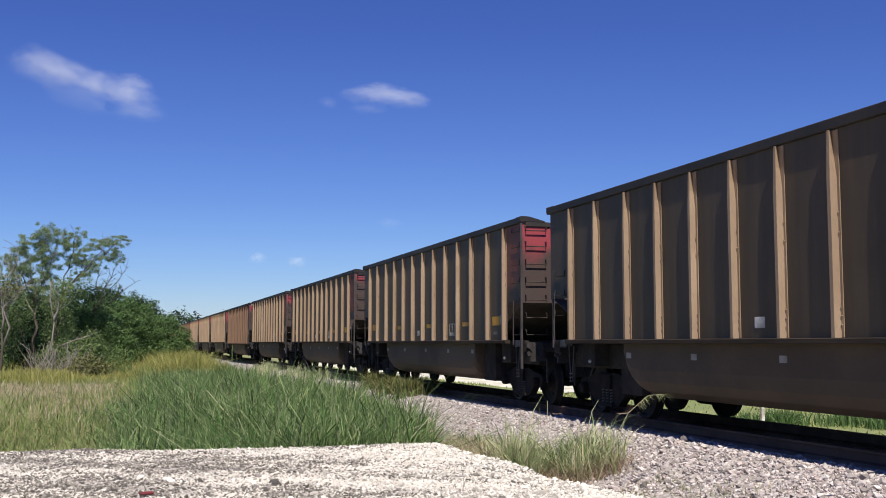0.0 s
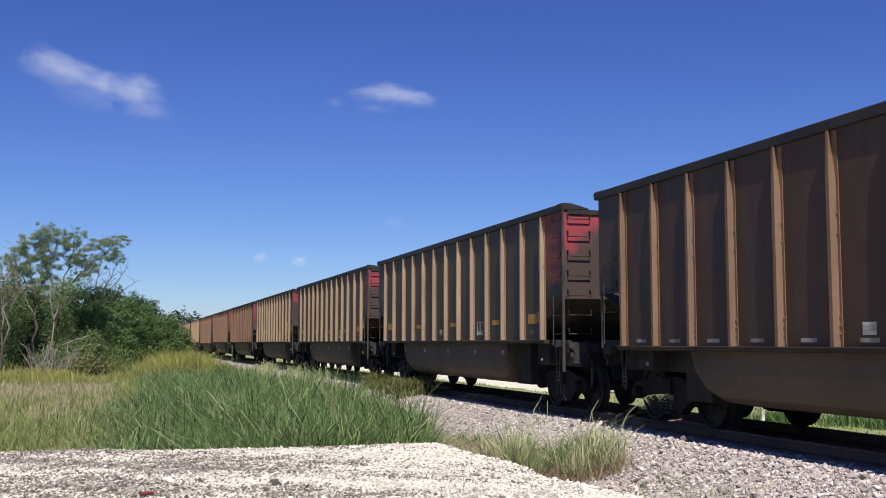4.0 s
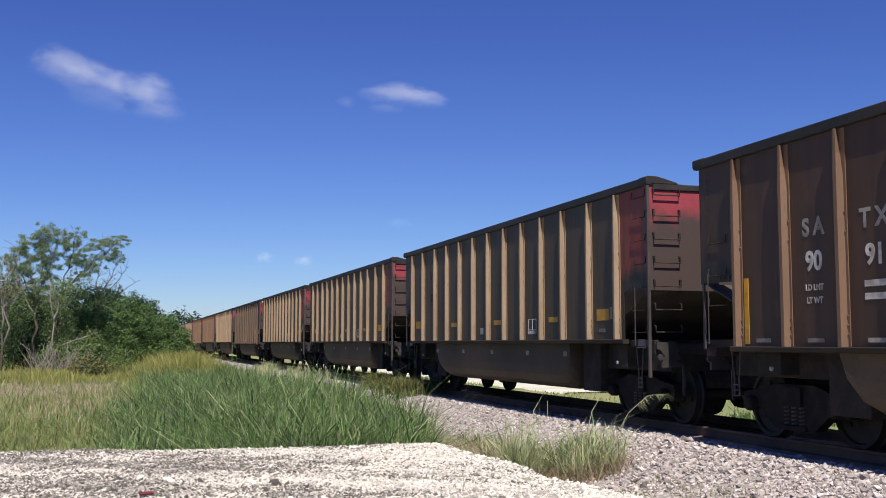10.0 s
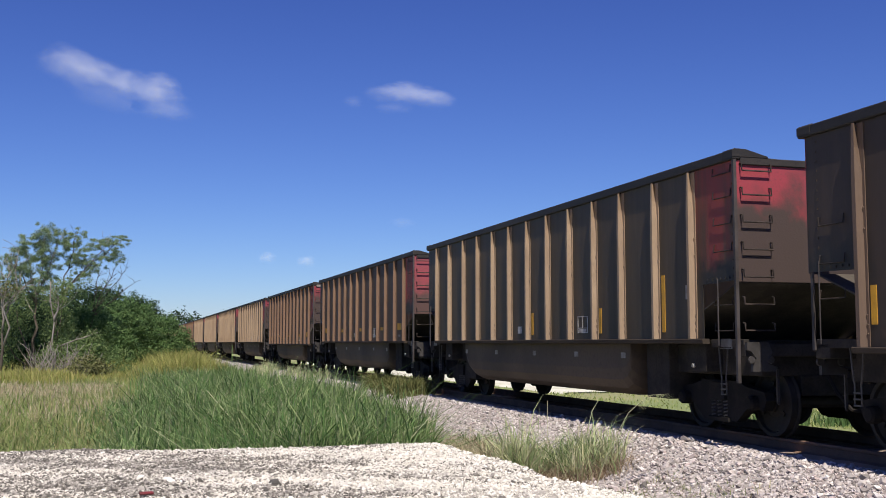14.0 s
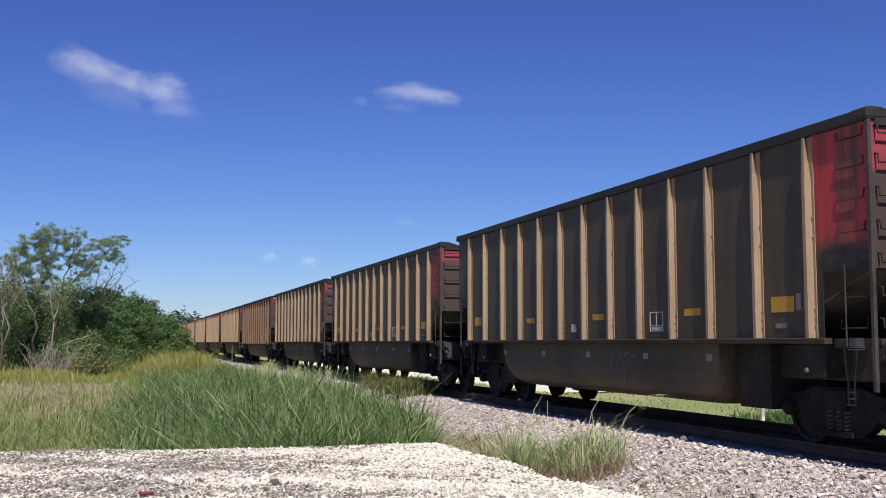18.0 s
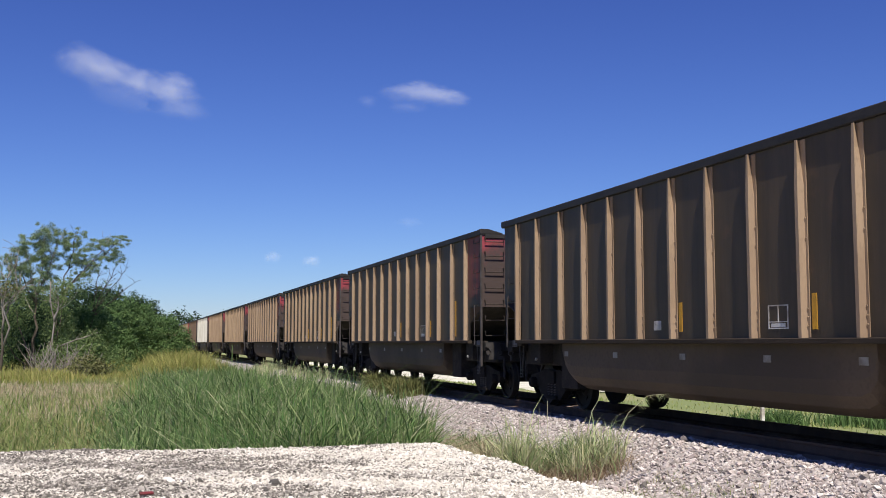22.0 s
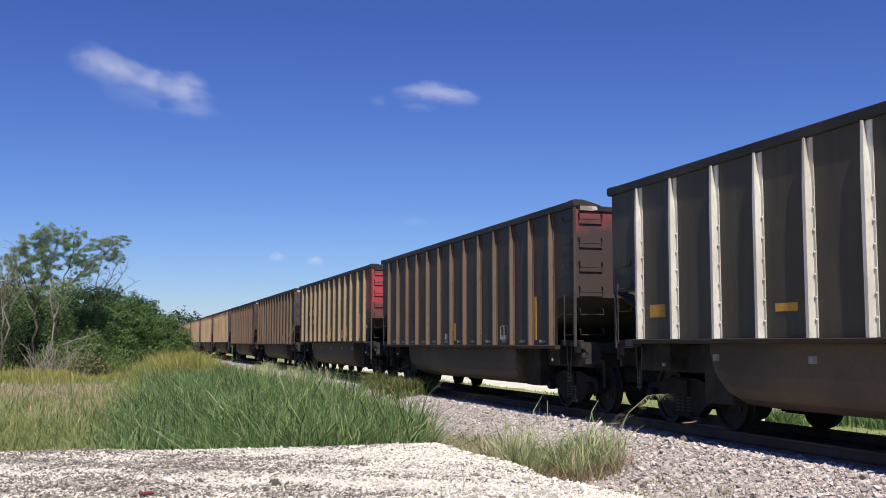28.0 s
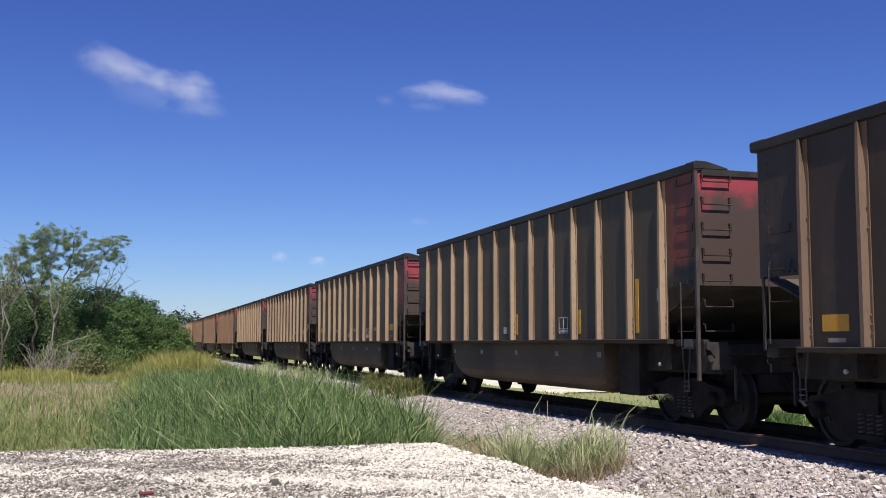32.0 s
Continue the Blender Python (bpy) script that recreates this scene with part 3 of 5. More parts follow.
def under_parts(thing):
    """The beams of the underframe, each a part of its own."""
    def beam(name, y, *size):
        me = cached(("beam", name), lambda: Shape().box(*size).mesh(name, M["under"], 0.01))
        part(name, me, thing, pose(0, y, 0))
    beam("centre_sill", 0, -0.19, 0.19, -7.2, 7.2, 0.76, 1.25)
    beam("floor_frame", 0, -1.40, 1.40, -6.4, 6.4, 1.252, 1.30)
    for sy in (-1, 1):
        beam("bolster", sy * 6.0, -1.42, 1.42, -0.25, 0.25, 0.86, 1.25)
        beam("end_sill", sy * 7.23, -1.5, 1.5, -0.13, 0.13, 1.08, 1.25)
        beam("shear_plate", sy * 5.85, -1.15, 1.15, -1.35, 1.35, 0.82, 1.24)
        beam("bolster_web", sy * 6.0, -0.6, 0.6, -1.25, 1.25, 0.56, 0.83)
        # crossbearer widened to a dark block that stands in for the recess's shade
        beam("crossbearer", sy * 4.62, -1.3, 1.3, -0.36, 0.36, 0.42, 1.25)


def sill_mesh(z0, mat):
    return Shape().prism([(-0.085, z0 - 0.07), (0.02, z0 - 0.07), (0.02, z0), (-0.085, z0), (-0.095, z0 - 0.01), (-0.095, z0 - 0.06)], "y", -CUT_Y - 0.12, CUT_Y + 0.12).mesh("side_sill", mat)


def side_frame_mesh():
    o = [(-1.16, 0.50), (-1.10, 0.61), (-0.70, 0.66), (-0.42, 0.735), (0.42, 0.735), (0.70, 0.66), (1.10, 0.61), (1.16, 0.50), (1.08, 0.36), (0.98, 0.36),
         (0.90, 0.44), (0.74, 0.40), (0.42, 0.17), (-0.42, 0.17), (-0.74, 0.40), (-0.90, 0.44), (-0.98, 0.36), (-1.08, 0.36)]
    s = Shape().prism(o, "x", -0.07, 0.07)
    s.box(-0.11, 0.11, -0.27, 0.27, 0.16, 0.22)
    for y in (-0.889, 0.889):
        s.lathe([(-0.19, 0.0), (-0.19, 0.075), (-0.16, 0.10), (-0.06, 0.105)], "x", 14, (0, y, WHEEL_R))
    return s.mesh("side_frame", M["cast"], 0.0)


def spring_mesh():
    s = Shape()
    pts = [(0.055 * math.cos(a), 0.055 * math.sin(a), 0.22 + 0.25 * a / (2 * math.pi * 5)) for a in [i * math.pi / 5 for i in range(51)]]
    return s.tube(pts, 0.014, 5).mesh("spring", M["spring"], smooth=True)


def wheelset_mesh():
    s = Shape()
    s.tube([(-1.05, 0, 0), (1.05, 0, 0)], 0.085, 12)
    for sx in (-1, 1):
        pr = [(0.70, 0.10), (0.72, 0.40), (0.685, 0.43), (0.685, 0.483), (0.705, 0.483), (0.722, WHEEL_R), (0.812, WHEEL_R - 0.006), (0.812, 0.40), (0.775, 0.385),
              (0.768, 0.20), (0.80, 0.14), (0.83, 0.13), (0.83, 0.10)]
        s.lathe([(sx * a, r) for a, r in pr], "x", 32)
        for k in range(3):
            a = k * 2.094
            s.box(sx * 0.79 - 0.01, sx * 0.79 + 0.01, 0.26 * math.cos(a) - 0.03, 0.26 * math.cos(a) + 0.03, 0.26 * math.sin(a) - 0.03, 0.26 * math.sin(a) + 0.03)
    return s.mesh("wheelset", M["wheel"])


def truck_mesh():
    s = Shape()
    s.box(-1.12, 1.12, -0.2, 0.2, 0.47, 0.70)
    s.lathe([(0.70, 0.0), (0.70, 0.2), (0.80, 0.2), (0.80, 0.0)], "z", 16)
    for y in (-0.40, 0.40):
        s.box(-0.92, 0.92, y - 0.04, y + 0.04, 0.40, 0.50)
    for y in (-0.41, 0.41):
        for sx in (-1, 1):
            s.box(sx * 0.75 - 0.05, sx * 0.75 + 0.05, y - 0.05, y + 0.05, 0.28, 0.60)
    return s.mesh("truck", M["cast"], 0.008)


def grab_mesh(r=0.010, off=0.055):
    """A U-shaped rung that hangs from its two fixings, pointing to -y."""
    w = 0.22
    return Shape().tube([(-w, 0, 0.10), (-w, -off + 0.01, 0.095), (-w, -off, 0.0), (w, -off, 0.0), (w, -off + 0.01, 0.095), (w, 0, 0.10)], r, 6).mesh("grab_iron", M["iron"])


def post_mesh(z0):
    return Shape().prism([(-0.035, -0.035), (0.01, -0.035), (0.01, -0.022), (-0.022, -0.022), (-0.022, 0.01), (-0.035, 0.01)], "z", z0, TOP).mesh("corner_post", M["post"])


def bracket_mesh():
    """The grey cast bracket on the end below the corner post, with a thin strap hanging from it."""
    o = [(0, 1.27), (0.32, 1.27), (0.37, 1.13), (0.31, 1.06), (0.31, 0.99), (0.44, 0.95), (0.44, 0.89), (0.08, 0.89), (0.08, 0.99), (0.13, 1.06), (0.06, 1.15), (0, 1.17)]
    s = Shape().prism(o, "y", -0.025, 0.025)
    for x in (0.05, 0.34):
        s.lathe([(-0.05, 0.0), (-0.05, 0.045), (-0.025, 0.05)], "y", 10, (x, 0, 1.04))
    return s.mesh("end_bracket", M["bracket"])


def end_plate_mesh():
    s = Shape().box(-0.008, 0, -0.12, 0.12, -0.05, 0.06)
    s.box(-0.012, 0, -0.14, 0.14, -0.075, -0.062).box(-0.012, 0, -0.14, -0.128, -0.062, 0.05)
    return s.mesh("end_plate", M["spray"])


def coupler_mesh():
    s = Shape()
    s.box(-0.07, 0.07, 0.0, 0.48, 0.80, 0.94)
    s.prism([(-0.17, 0.44), (0.12, 0.44), (0.17, 0.56), (0.10, 0.66), (0.02, 0.60), (-0.05, 0.60), (-0.14, 0.68), (-0.20, 0.60)], "z", 0.74, 1.0)
    s.tube([(0.3, 0.1, 0.85), (0.31, 0.3, 0.62), (0.24, 0.5, 0.40), (0.12, 0.62, 0.38)], 0.025, 6)
    s.tube([(-1.3, 0.2, 0.95), (-0.9, 0.24, 0.93), (-0.4, 0.3, 0.72), (-0.1, 0.4, 0.76)], 0.012, 5)
    return s.mesh("coupler", M["cast"], 0.0)


def step_mesh():
    """Two straps that meet below the sill and carry a short ladder of three treads."""
    s = Shape()
    for sy in (-1, 1):
        s.tube([(0, sy * 0.11, 1.2), (0, sy * 0.09, 1.0), (0, sy * 0.055, 0.80), (0.0, sy * 0.06, 0.56)], 0.011, 6)
    for z in (0.57, 0.64, 0.71):
        s.box(-0.02, 0.02, -0.06, 0.06, z - 0.008, z + 0.008)
    return s.mesh("stirrup_step", M["step"])


def plate_mesh(name, w, h, mat):
    return Shape().box(-0.006, 0.0, -w / 2, w / 2, -h / 2, h / 2).mesh(name, mat)


def placard_mesh():
    """A small white card with three rows of tiny writing left bare."""
    s = Shape().box(-0.003, 0, -0.112, 0.112, -0.07, 0.07)
    for k in (-0.046, 0.0, 0.046):
        s.box(-0.007, -0.003, -0.105, 0.10, k - 0.015, k + 0.015)
    return s.mesh("placard", M["white"])


def window_mark_mesh(kw, kh):
    """A white-lined stencil box with a dark field and a bar of small writing."""
    s = Shape()
    for y0, y1, z0, z1 in ((-0.21, 0.21, 0.20, 0.222), (-0.21, 0.21, -0.222, -0.20), (-0.21, -0.19, -0.2, 0.2), (0.19, 0.21, -0.2, 0.2), (-0.012, 0.008, -0.1, 0.2), (-0.19, 0.19, -0.1, -0.085), (-0.15, 0.15, -0.19, -0.12)):
        s.box(-0.005, 0, y0 * kw, y1 * kw, z0 * kh, z1 * kh)
    return s.mesh("stencil_box", M["white"])


def text_mesh(body, size, mat):
    cu = bpy.data.curves.new("lettering", "FONT")
    cu.body, cu.size, cu.extrude, cu.align_x, cu.align_y = body, size, 0.0015, "CENTER", "CENTER"
    cu.offset = 0.013 * size / 0.4
    ob = bpy.data.objects.new("lettering", cu)
    scene.collection.objects.link(ob)
    dg = bpy.context.evaluated_depsgraph_get()
    me = bpy.data.meshes.new_from_object(ob.evaluated_get(dg))
    bpy.data.objects.remove(ob)
    me.materials.clear()
    me.materials.append(mat)
    return me


def near_side(y, z, out=0.0):
    """A pose on the wagon's near wall whose local x points outwards."""
    return pose(-HALF - out, y, z)


def letter(thing, body, y, z, size, mat="white", out=0.004):
    me = cached(("text", body, size, mat), lambda: text_mesh(body, size, M[mat]))
    part("lettering", me, thing, pose(-HALF - out, y, z) @ pose(0, 0, 0, 90, 0, -90))


def bars(thing, y, z, w, h, rows, mat="white"):
    """Small writing that cannot be read: rows of plain bars."""
    for i in range(rows):
        part("writing_bar", cached(("bar", w, h, mat), lambda: plate_mesh("writing_bar", w, h, M[mat])), thing, near_side(y, z - i * h * 2.0))


def scrawl(thing, y, z, w, h, seed, mat="white", out=0.02, x=-HALF):
    """Paint scrawl: loops of a sprayed line, no letters."""
    r = random.Random(seed)
    s = Shape()
    for k in range(7):
        y0, z0 = (k / 6 - 0.5) * w + r.uniform(-0.05, 0.05), r.uniform(-0.2, 0.2) * h
        a0, turn, ry, rz = r.uniform(0, 6.3), r.choice((-1, 1)) * r.uniform(1.5, 4.0), r.uniform(0.05, 0.16) * w, r.uniform(0.15, 0.5) * h
        pts = [(0, y0 + math.cos(a0 + turn * i / 7) * ry, z0 + math.sin(a0 + turn * i / 7) * rz) for i in range(8)]
        for a, b in zip(pts, pts[1:]):
            d = Vector(b) - Vector(a)
            q = Vector((0, -d.z, d.y)).normalized() * r.uniform(0.008, 0.02)
            s.add([(0, a[1] - q.y, a[2] - q.z), (0, a[1] + q.y, a[2] + q.z), (0, b[1] + q.y, b[2] + q.z), (0, b[1] - q.y, b[2] - q.z),
                   (-0.003, a[1] - q.y, a[2] - q.z), (-0.003, a[1] + q.y, a[2] + q.z), (-0.003, b[1] + q.y, b[2] + q.z), (-0.003, b[1] - q.y, b[2] - q.z)],
                  [(0, 1, 2, 3), (7, 6, 5, 4), (0, 4, 5, 1), (1, 5, 6, 2), (2, 6, 7, 3), (3, 7, 4, 0)])
    tagged(part("paint_scrawl", s.mesh("paint_scrawl", M[mat]), thing, pose(x - out, y, z)), kind="stuff")


def wagon(n, wall="brown", rib="tan", end="red", marks="squares", low=False, bolted=False, label=""):
    """An open-top coal wagon with outside ribs and a rounded belly. low: the older kind with a lower sill and white dashes."""
    thing = new("coal_wagon")
    tagged(thing, label, "coal wagon", "wagons of the train", "thing")
    fz = 1.215 if low else 1.317
    ribs = [y + RIB_SHIFT.get(n, 0.10 if low else 0.04) for y in (RIB_LOW if low else RIB_Y)]
    RIBS_OF[n] = ribs
    for sx, turn in ((-1, 0), (1, 180)):
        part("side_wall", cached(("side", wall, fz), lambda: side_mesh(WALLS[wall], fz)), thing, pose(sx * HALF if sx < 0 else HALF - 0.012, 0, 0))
        me = cached(("rib", rib, fz, bolted), lambda: rib_mesh(RIBS[rib], fz, bolted))
        for y in ribs:
            part("rib", me, thing, pose(sx * HALF, y, 0) if sx < 0 else pose(HALF, y, 0, 0, 0, 180))
        part("side_sill", cached(("sill", fz), lambda: sill_mesh(fz, M["sill"])), thing, pose(sx * HALF, 0, 0, 0, 0, turn))
        part("tub", cached("tub", tub_mesh), thing, pose(0, 0, 0, 0, 0, turn))
    for sy, turn in ((-1, 0), (1, 180)):
        part("end_wall", cached(("end", end), lambda: end_mesh(ENDS[end])), thing, pose(0, -BODY_Y if sy < 0 else FAR_Y, 0, 0, 0, turn))
        part("slope_sheet", cached("slope", slope_mesh), thing, pose(0, 0, 0, 0, 0, 180 if sy < 0 else 0))
        part("coupler", cached("coupler", coupler_mesh), thing, pose(0, sy * 7.3, 0, 0, 0, 180 if sy < 0 else 0))
    part("top_chord", cached("chord", chord_mesh), thing)
    under_parts(thing)
    for sx, sy, turn in ((-1, -1, 0), (1, -1, 90), (1, 1, 180), (-1, 1, 270)):
        if (sx, sy) == (-1, 1):
            part("corner_post", cached("short_post", lambda: Shape().prism([(-0.012, -0.03), (0.012, -0.03), (0.012, 0.012), (-0.012, 0.012)], "z", 1.18, CUT_Z + 0.02).mesh("corner_post", M["post"])), thing,
                 pose(-HALF + 0.02, FAR_Y - 0.02, 0))
        else:
            part("corner_post", cached(("post", low), lambda: post_mesh(1.2 if low else 0.74)), thing, pose(sx * (HALF + 0.01), sy * (BODY_Y + 0.02), 0, 0, 0, turn))
        part("stirrup_step", cached("step", step_mesh), thing, pose(sx * 1.43, sy * 6.72, 0))
        if sx == -1:
            part("corner_cap", cached("cap", corner_cap_mesh), thing, pose(0, -NEAR_END + 0.124 if sy < 0 else LEAD_END - 0.124, 0))
    if low:
        part("worn_patch", cached("worn", lambda: Shape().prism([(0.0, 0.02), (0.22, 0.01), (0.34, 0.03), (0.32, 0.09), (0.14, 0.105), (0.0, 0.10)], "y", -0.004, 0.0).mesh("worn_patch", M["pale"])), thing,
             pose(-1.45, -NEAR_END, 3.605), "bare pale metal")
    for sy in (-1, 1):
        part("end_bracket", cached("bracket", bracket_mesh), thing, pose(-1.5, sy * 7.385, 0))
        part("sill_end", cached("sillend", lambda: Shape().box(-0.04, 0.04, -0.40, 0.40, 1.20, 1.305).mesh("sill_end", M["under"], 0.006)), thing, pose(-1.46, sy * 6.93, 0))
        if not low:
            part("end_plate", cached("endplate", end_plate_mesh), thing, pose(-1.502, sy * 6.92, 1.255), "pale dusty plate")
        part("lever_handle", cached("lever", lambda: Shape().prism([(0.0, 0.28), (0.03, 0.26), (0.04, 0.42), (0.03, 0.72), (0.0, 0.72)], "y", -0.012, 0.012).mesh("lever_handle", M["post"])), thing,
             pose(-1.08, sy * 7.41, 0.2))
        part("bolster_bolt", cached("bolt", lambda: Shape().lathe([(-0.03, 0.0), (-0.03, 0.028), (0, 0.03)], "x", 8).mesh("bolster_bolt", M["pale"])), thing, pose(-1.42, sy * 5.92, 0.94))
    for k in (0.12,):
        part("ladder_rod", cached("far_rod", lambda: Shape().tube([(0, 0, 1.25), (0, 0, 2.20)], 0.008, 6).mesh("ladder_rod", M["post"])), thing, pose(-HALF - 0.03, BODY_Y - k, 0))
    grab = cached("grab", lambda: grab_mesh(0.0125))
    rungs = [1.42, 1.76, 2.12, 2.48, 2.84, 3.20, 3.52] if not low else [1.40, 1.76, 2.16, 2.60, 3.03, 3.46]
    for z in rungs:
        part("grab_iron", grab, thing, pose(-HALF + 0.29, -BODY_Y - 0.02, z))
        part("grab_iron", grab, thing, pose(HALF - 0.33, BODY_Y + 0.03, z, 0, 0, 180))
    slim = cached("slim", lambda: grab_mesh(0.0075, 0.016))
    for z in rungs[:2] + rungs[3:]:
        part("grab_iron", slim, thing, pose(-HALF - 0.004, -BODY_Y + 0.30, z, 0, 0, -90))
    for z in rungs[1:4]:
        part("grab_iron", slim, thing, pose(-HALF - 0.004, BODY_Y - 0.34, z, 0, 0, -90))
    part("ladder_rod", cached("rod", lambda: Shape().tube([(0, 0, 1.22), (0, 0, 2.12)], 0.010, 6).mesh("ladder_rod", M["post"])), thing, pose(-HALF - 0.03, -BODY_Y + 0.42, 0))
    for sy in (-1, 1):
        truck = part("truck", cached("truck", truck_mesh), thing, pose(0, sy * 6.0, 0))
        for sx in (-1, 1):
            part("side_frame", cached("frame", side_frame_mesh), truck, pose(sx * 1.0, 0, 0, 0, 0, 0 if sx < 0 else 180))
            for k in (-0.16, 0, 0.16):
                part("spring", cached("spring", spring_mesh), truck, pose(sx * 1.03, k, 0))
        for k in (-0.889, 0.889):
            WHEELS.append((n, part("wheelset", cached("wheelset", wheelset_mesh), truck, pose(0, k, WHEEL_R))))
    # marks on the near side, counted in bays from the far end
    bay = [(ribs[i] + ribs[i + 1]) / 2 for i in range(12)]
    rr = random.Random(n * 7 + 1)
    refl = cached("reflector", lambda: plate_mesh("reflector", 0.16, 0.09, M["grey_plate"]))
    if not low:
        for y in (4.4, 2.3, 0.17, -1.95, -3.8):
            part("reflector", refl, thing, pose(-1.462, y + rr.uniform(-0.05, 0.05), 1.06))
    else:
        dash = cached(("dash", n == 22), lambda: plate_mesh("white_dash", 0.38 if n == 22 else 0.31, 0.05, M["white" if n == 22 else "dull_white"]))
        for y in bay:
            part("white_dash", dash, thing, near_side(y, fz + 0.075))
    small = cached("placard", placard_mesh)
    if marks:
        part("placard", small, thing, near_side(bay[5], fz + 0.20))
        part("stencil_box", cached(("stencil", low, n == 22), lambda: window_mark_mesh(1.4 if n == 22 else 1.0, 0.92 if n == 22 else 0.66)), thing, near_side(bay[9 if low else 8] + 0.03, fz + 0.26))
    sq = cached("square", lambda: plate_mesh("yellow_square", 0.47, 0.19, M["yellow"]))
    ds = cached("ydash", lambda: plate_mesh("yellow_dash", 0.45, 0.10, M["yellow"]))
    bar = cached("ybar", lambda: plate_mesh("yellow_bar", 0.10, 0.84, M["yellow"]))
    bar_s = cached("ybars", lambda: plate_mesh("yellow_bar", 0.095, 0.42, M["yellow"]))
    slip = cached("slip", lambda: plate_mesh("placard", 0.095, 0.20, M["dull_white"]))
    if marks == "squares":
        part("yellow_square", sq, thing, near_side(bay[0] + 0.02, fz + (0.27 if low else 0.42)))
        for i in (3, 6, 9):
            part("yellow_dash", ds, thing, near_side(bay[i], fz + 0.375))
        part("yellow_square", sq, thing, near_side(bay[11] + 0.05, fz + 0.41))
        part("placard", slip, thing, near_side(bay[11] - 0.27, fz + 0.43))
        part("placard", cached("low_slip", lambda: plate_mesh("placard", 0.24, 0.06, M["spray"])), thing, near_side(bay[11] + 0.08, fz + 0.15))
    elif marks == "bars":
        if low or n == 7:
            part("yellow_bar", bar if n == 10 else bar_s, thing, near_side(bay[3] + (0.38 if n == 7 else -0.36) if n in (7, 30) else bay[0] + 0.36, fz + 0.45))
        part("yellow_bar", bar_s, thing, near_side(bay[3 if n == 22 else 6] + 0.34, fz + 0.31))
        if not low:
            part("yellow_bar", bar_s, thing, near_side(bay[9] + 0.34, fz + 0.31))
        part("yellow_bar", bar, thing, near_side(bay[11] + 0.34, fz + 0.52))
        part("placard", slip, thing, near_side(bay[11] - 0.36, fz + 0.66))
    return thing


WHEELS = []
TRAIN = {}
RIBS_OF = {}
STD = "grey-brown open coal wagon with tan ribs and worn red end"
RUS = "rust-brown older open coal wagon with white dashes along its sill"
plan = {n: {} for n in range(-1, 46)}
for n in plan:
    plan[n] = dict(wall=("brown", "olive", "brown")[n % 3], rib="tan", end="red", marks="squares", label=STD)
for n in (7, 9, 15, 21, 23, 24, 25, 27, 34, 37, 41):
    plan[n]["marks"] = "bars"
for n in (4, 10, 14, 22, 30, 32, 33, 38, 39, 43):
    plan[n].update(wall="rust", rib="brown", end="red", low=True, label=RUS, marks="bars")
for n in (14, 30):
    plan[n].update(wall="dark", rib="rust", end="rust", label="dark brown older coal wagon with rusty ribs and white dashes")
for n in (32, 33):
    plan[n].update(wall="dark", rib="rust", end="grey", marks="squares", label="dark brown older coal wagon with a worn grey end")
plan[17].update(wall="rust", rib="brown", low=True, label=RUS)
for n in (16, 40):
    plan[n].update(wall="rust", rib="brown")
plan[22].update(wall="redend")
for n in (13, 18, 19, 20):
    plan[n].update(wall="redcorner")
plan[0].update(marks="plain")
plan[18].update(marks="plain")
for n in (8, 9, 16):
    plan[n].update(wall="redend" if n < 16 else "rust", rib="brown", end="pink")
plan[4].update(marks="plain")
plan[29].update(wall="silver", rib="silver", bolted=True, end="red", label="grey coal wagon with bright bare-metal bolted ribs and yellow marks")
plan[31].update(wall="redend", rib="pale", bolted=True, end="bright", marks="bars", label="grey-brown coal wagon with pale bolted ribs and bright red end")
for n, style in plan.items():
    TRAIN[n] = wagon(n, **style)
# writing and paint on single wagons
def bay_mid(n, k):
    """The middle of the bay after rib k of wagon n."""
    return (RIBS_OF[n][k] + RIBS_OF[n][k + 1]) / 2


def spaced(n, text, places, z, size, mat, out):
    """Stencilled characters set one by one, metres from rib 2 towards the far end."""
    for ch, off in zip(text, places):
        letter(TRAIN[n], ch, RIBS_OF[n][2] + off, z, size, mat, out)


for n, digits in ((8, "11059"), (9, "11065"), (31, "11142")):
    mat, out = ("white", 0.009) if n == 31 else ("grey_letter", 0.003)
    spaced(n, "SATX", (0.52, 0.31, -0.33, -0.53), 2.50, 0.28, mat, out)
    spaced(n, digits, (0.38, 0.22, -0.33, -0.53, -0.75), 2.12, 0.28, mat, out)
patch = plate_mesh("black_patch", 0.84, 1.0, M["black"])
for k in (1, 2):
    part("black_patch", patch, TRAIN[31], near_side(bay_mid(31, k), 2.3))
for n, mat, number, z, plain in ((10, "grey_letter", ("90", "91"), 2.60, "white"), (32, "spray", ("90", "30"), 2.52, "grey_letter")):
    for k, word in ((1, "S A"), (2, "T X")):
        letter(TRAIN[n], word, bay_mid(n, k), z, 0.29, mat)
        letter(TRAIN[n], number[k - 1], bay_mid(n, k), z - 0.40, 0.31)
    letter(TRAIN[n], "LD LMT", bay_mid(n, 1), z - 0.70, 0.10, plain)
    letter(TRAIN[n], "LT WT", bay_mid(n, 1), z - 0.85, 0.10, plain)
    bars(TRAIN[n], bay_mid(n, 2), z - 0.70, 0.36, 0.07, 2, plain)
for (k, word), z in (((1, "LD. LMT."), 1.76), ((2, "242300"), 1.76), ((1, "LT. WT."), 1.56), ((2, "43700"), 1.56)):
    letter(TRAIN[22], word, bay_mid(22, k), z, 0.12)
for k, word in ((1, "SA"), (2, "TX")):
    letter(TRAIN[17], word, bay_mid(17, k), 2.42, 0.29, "grey_letter")
    bars(TRAIN[17], bay_mid(17, k), 1.74, 0.30, 0.045, 2)
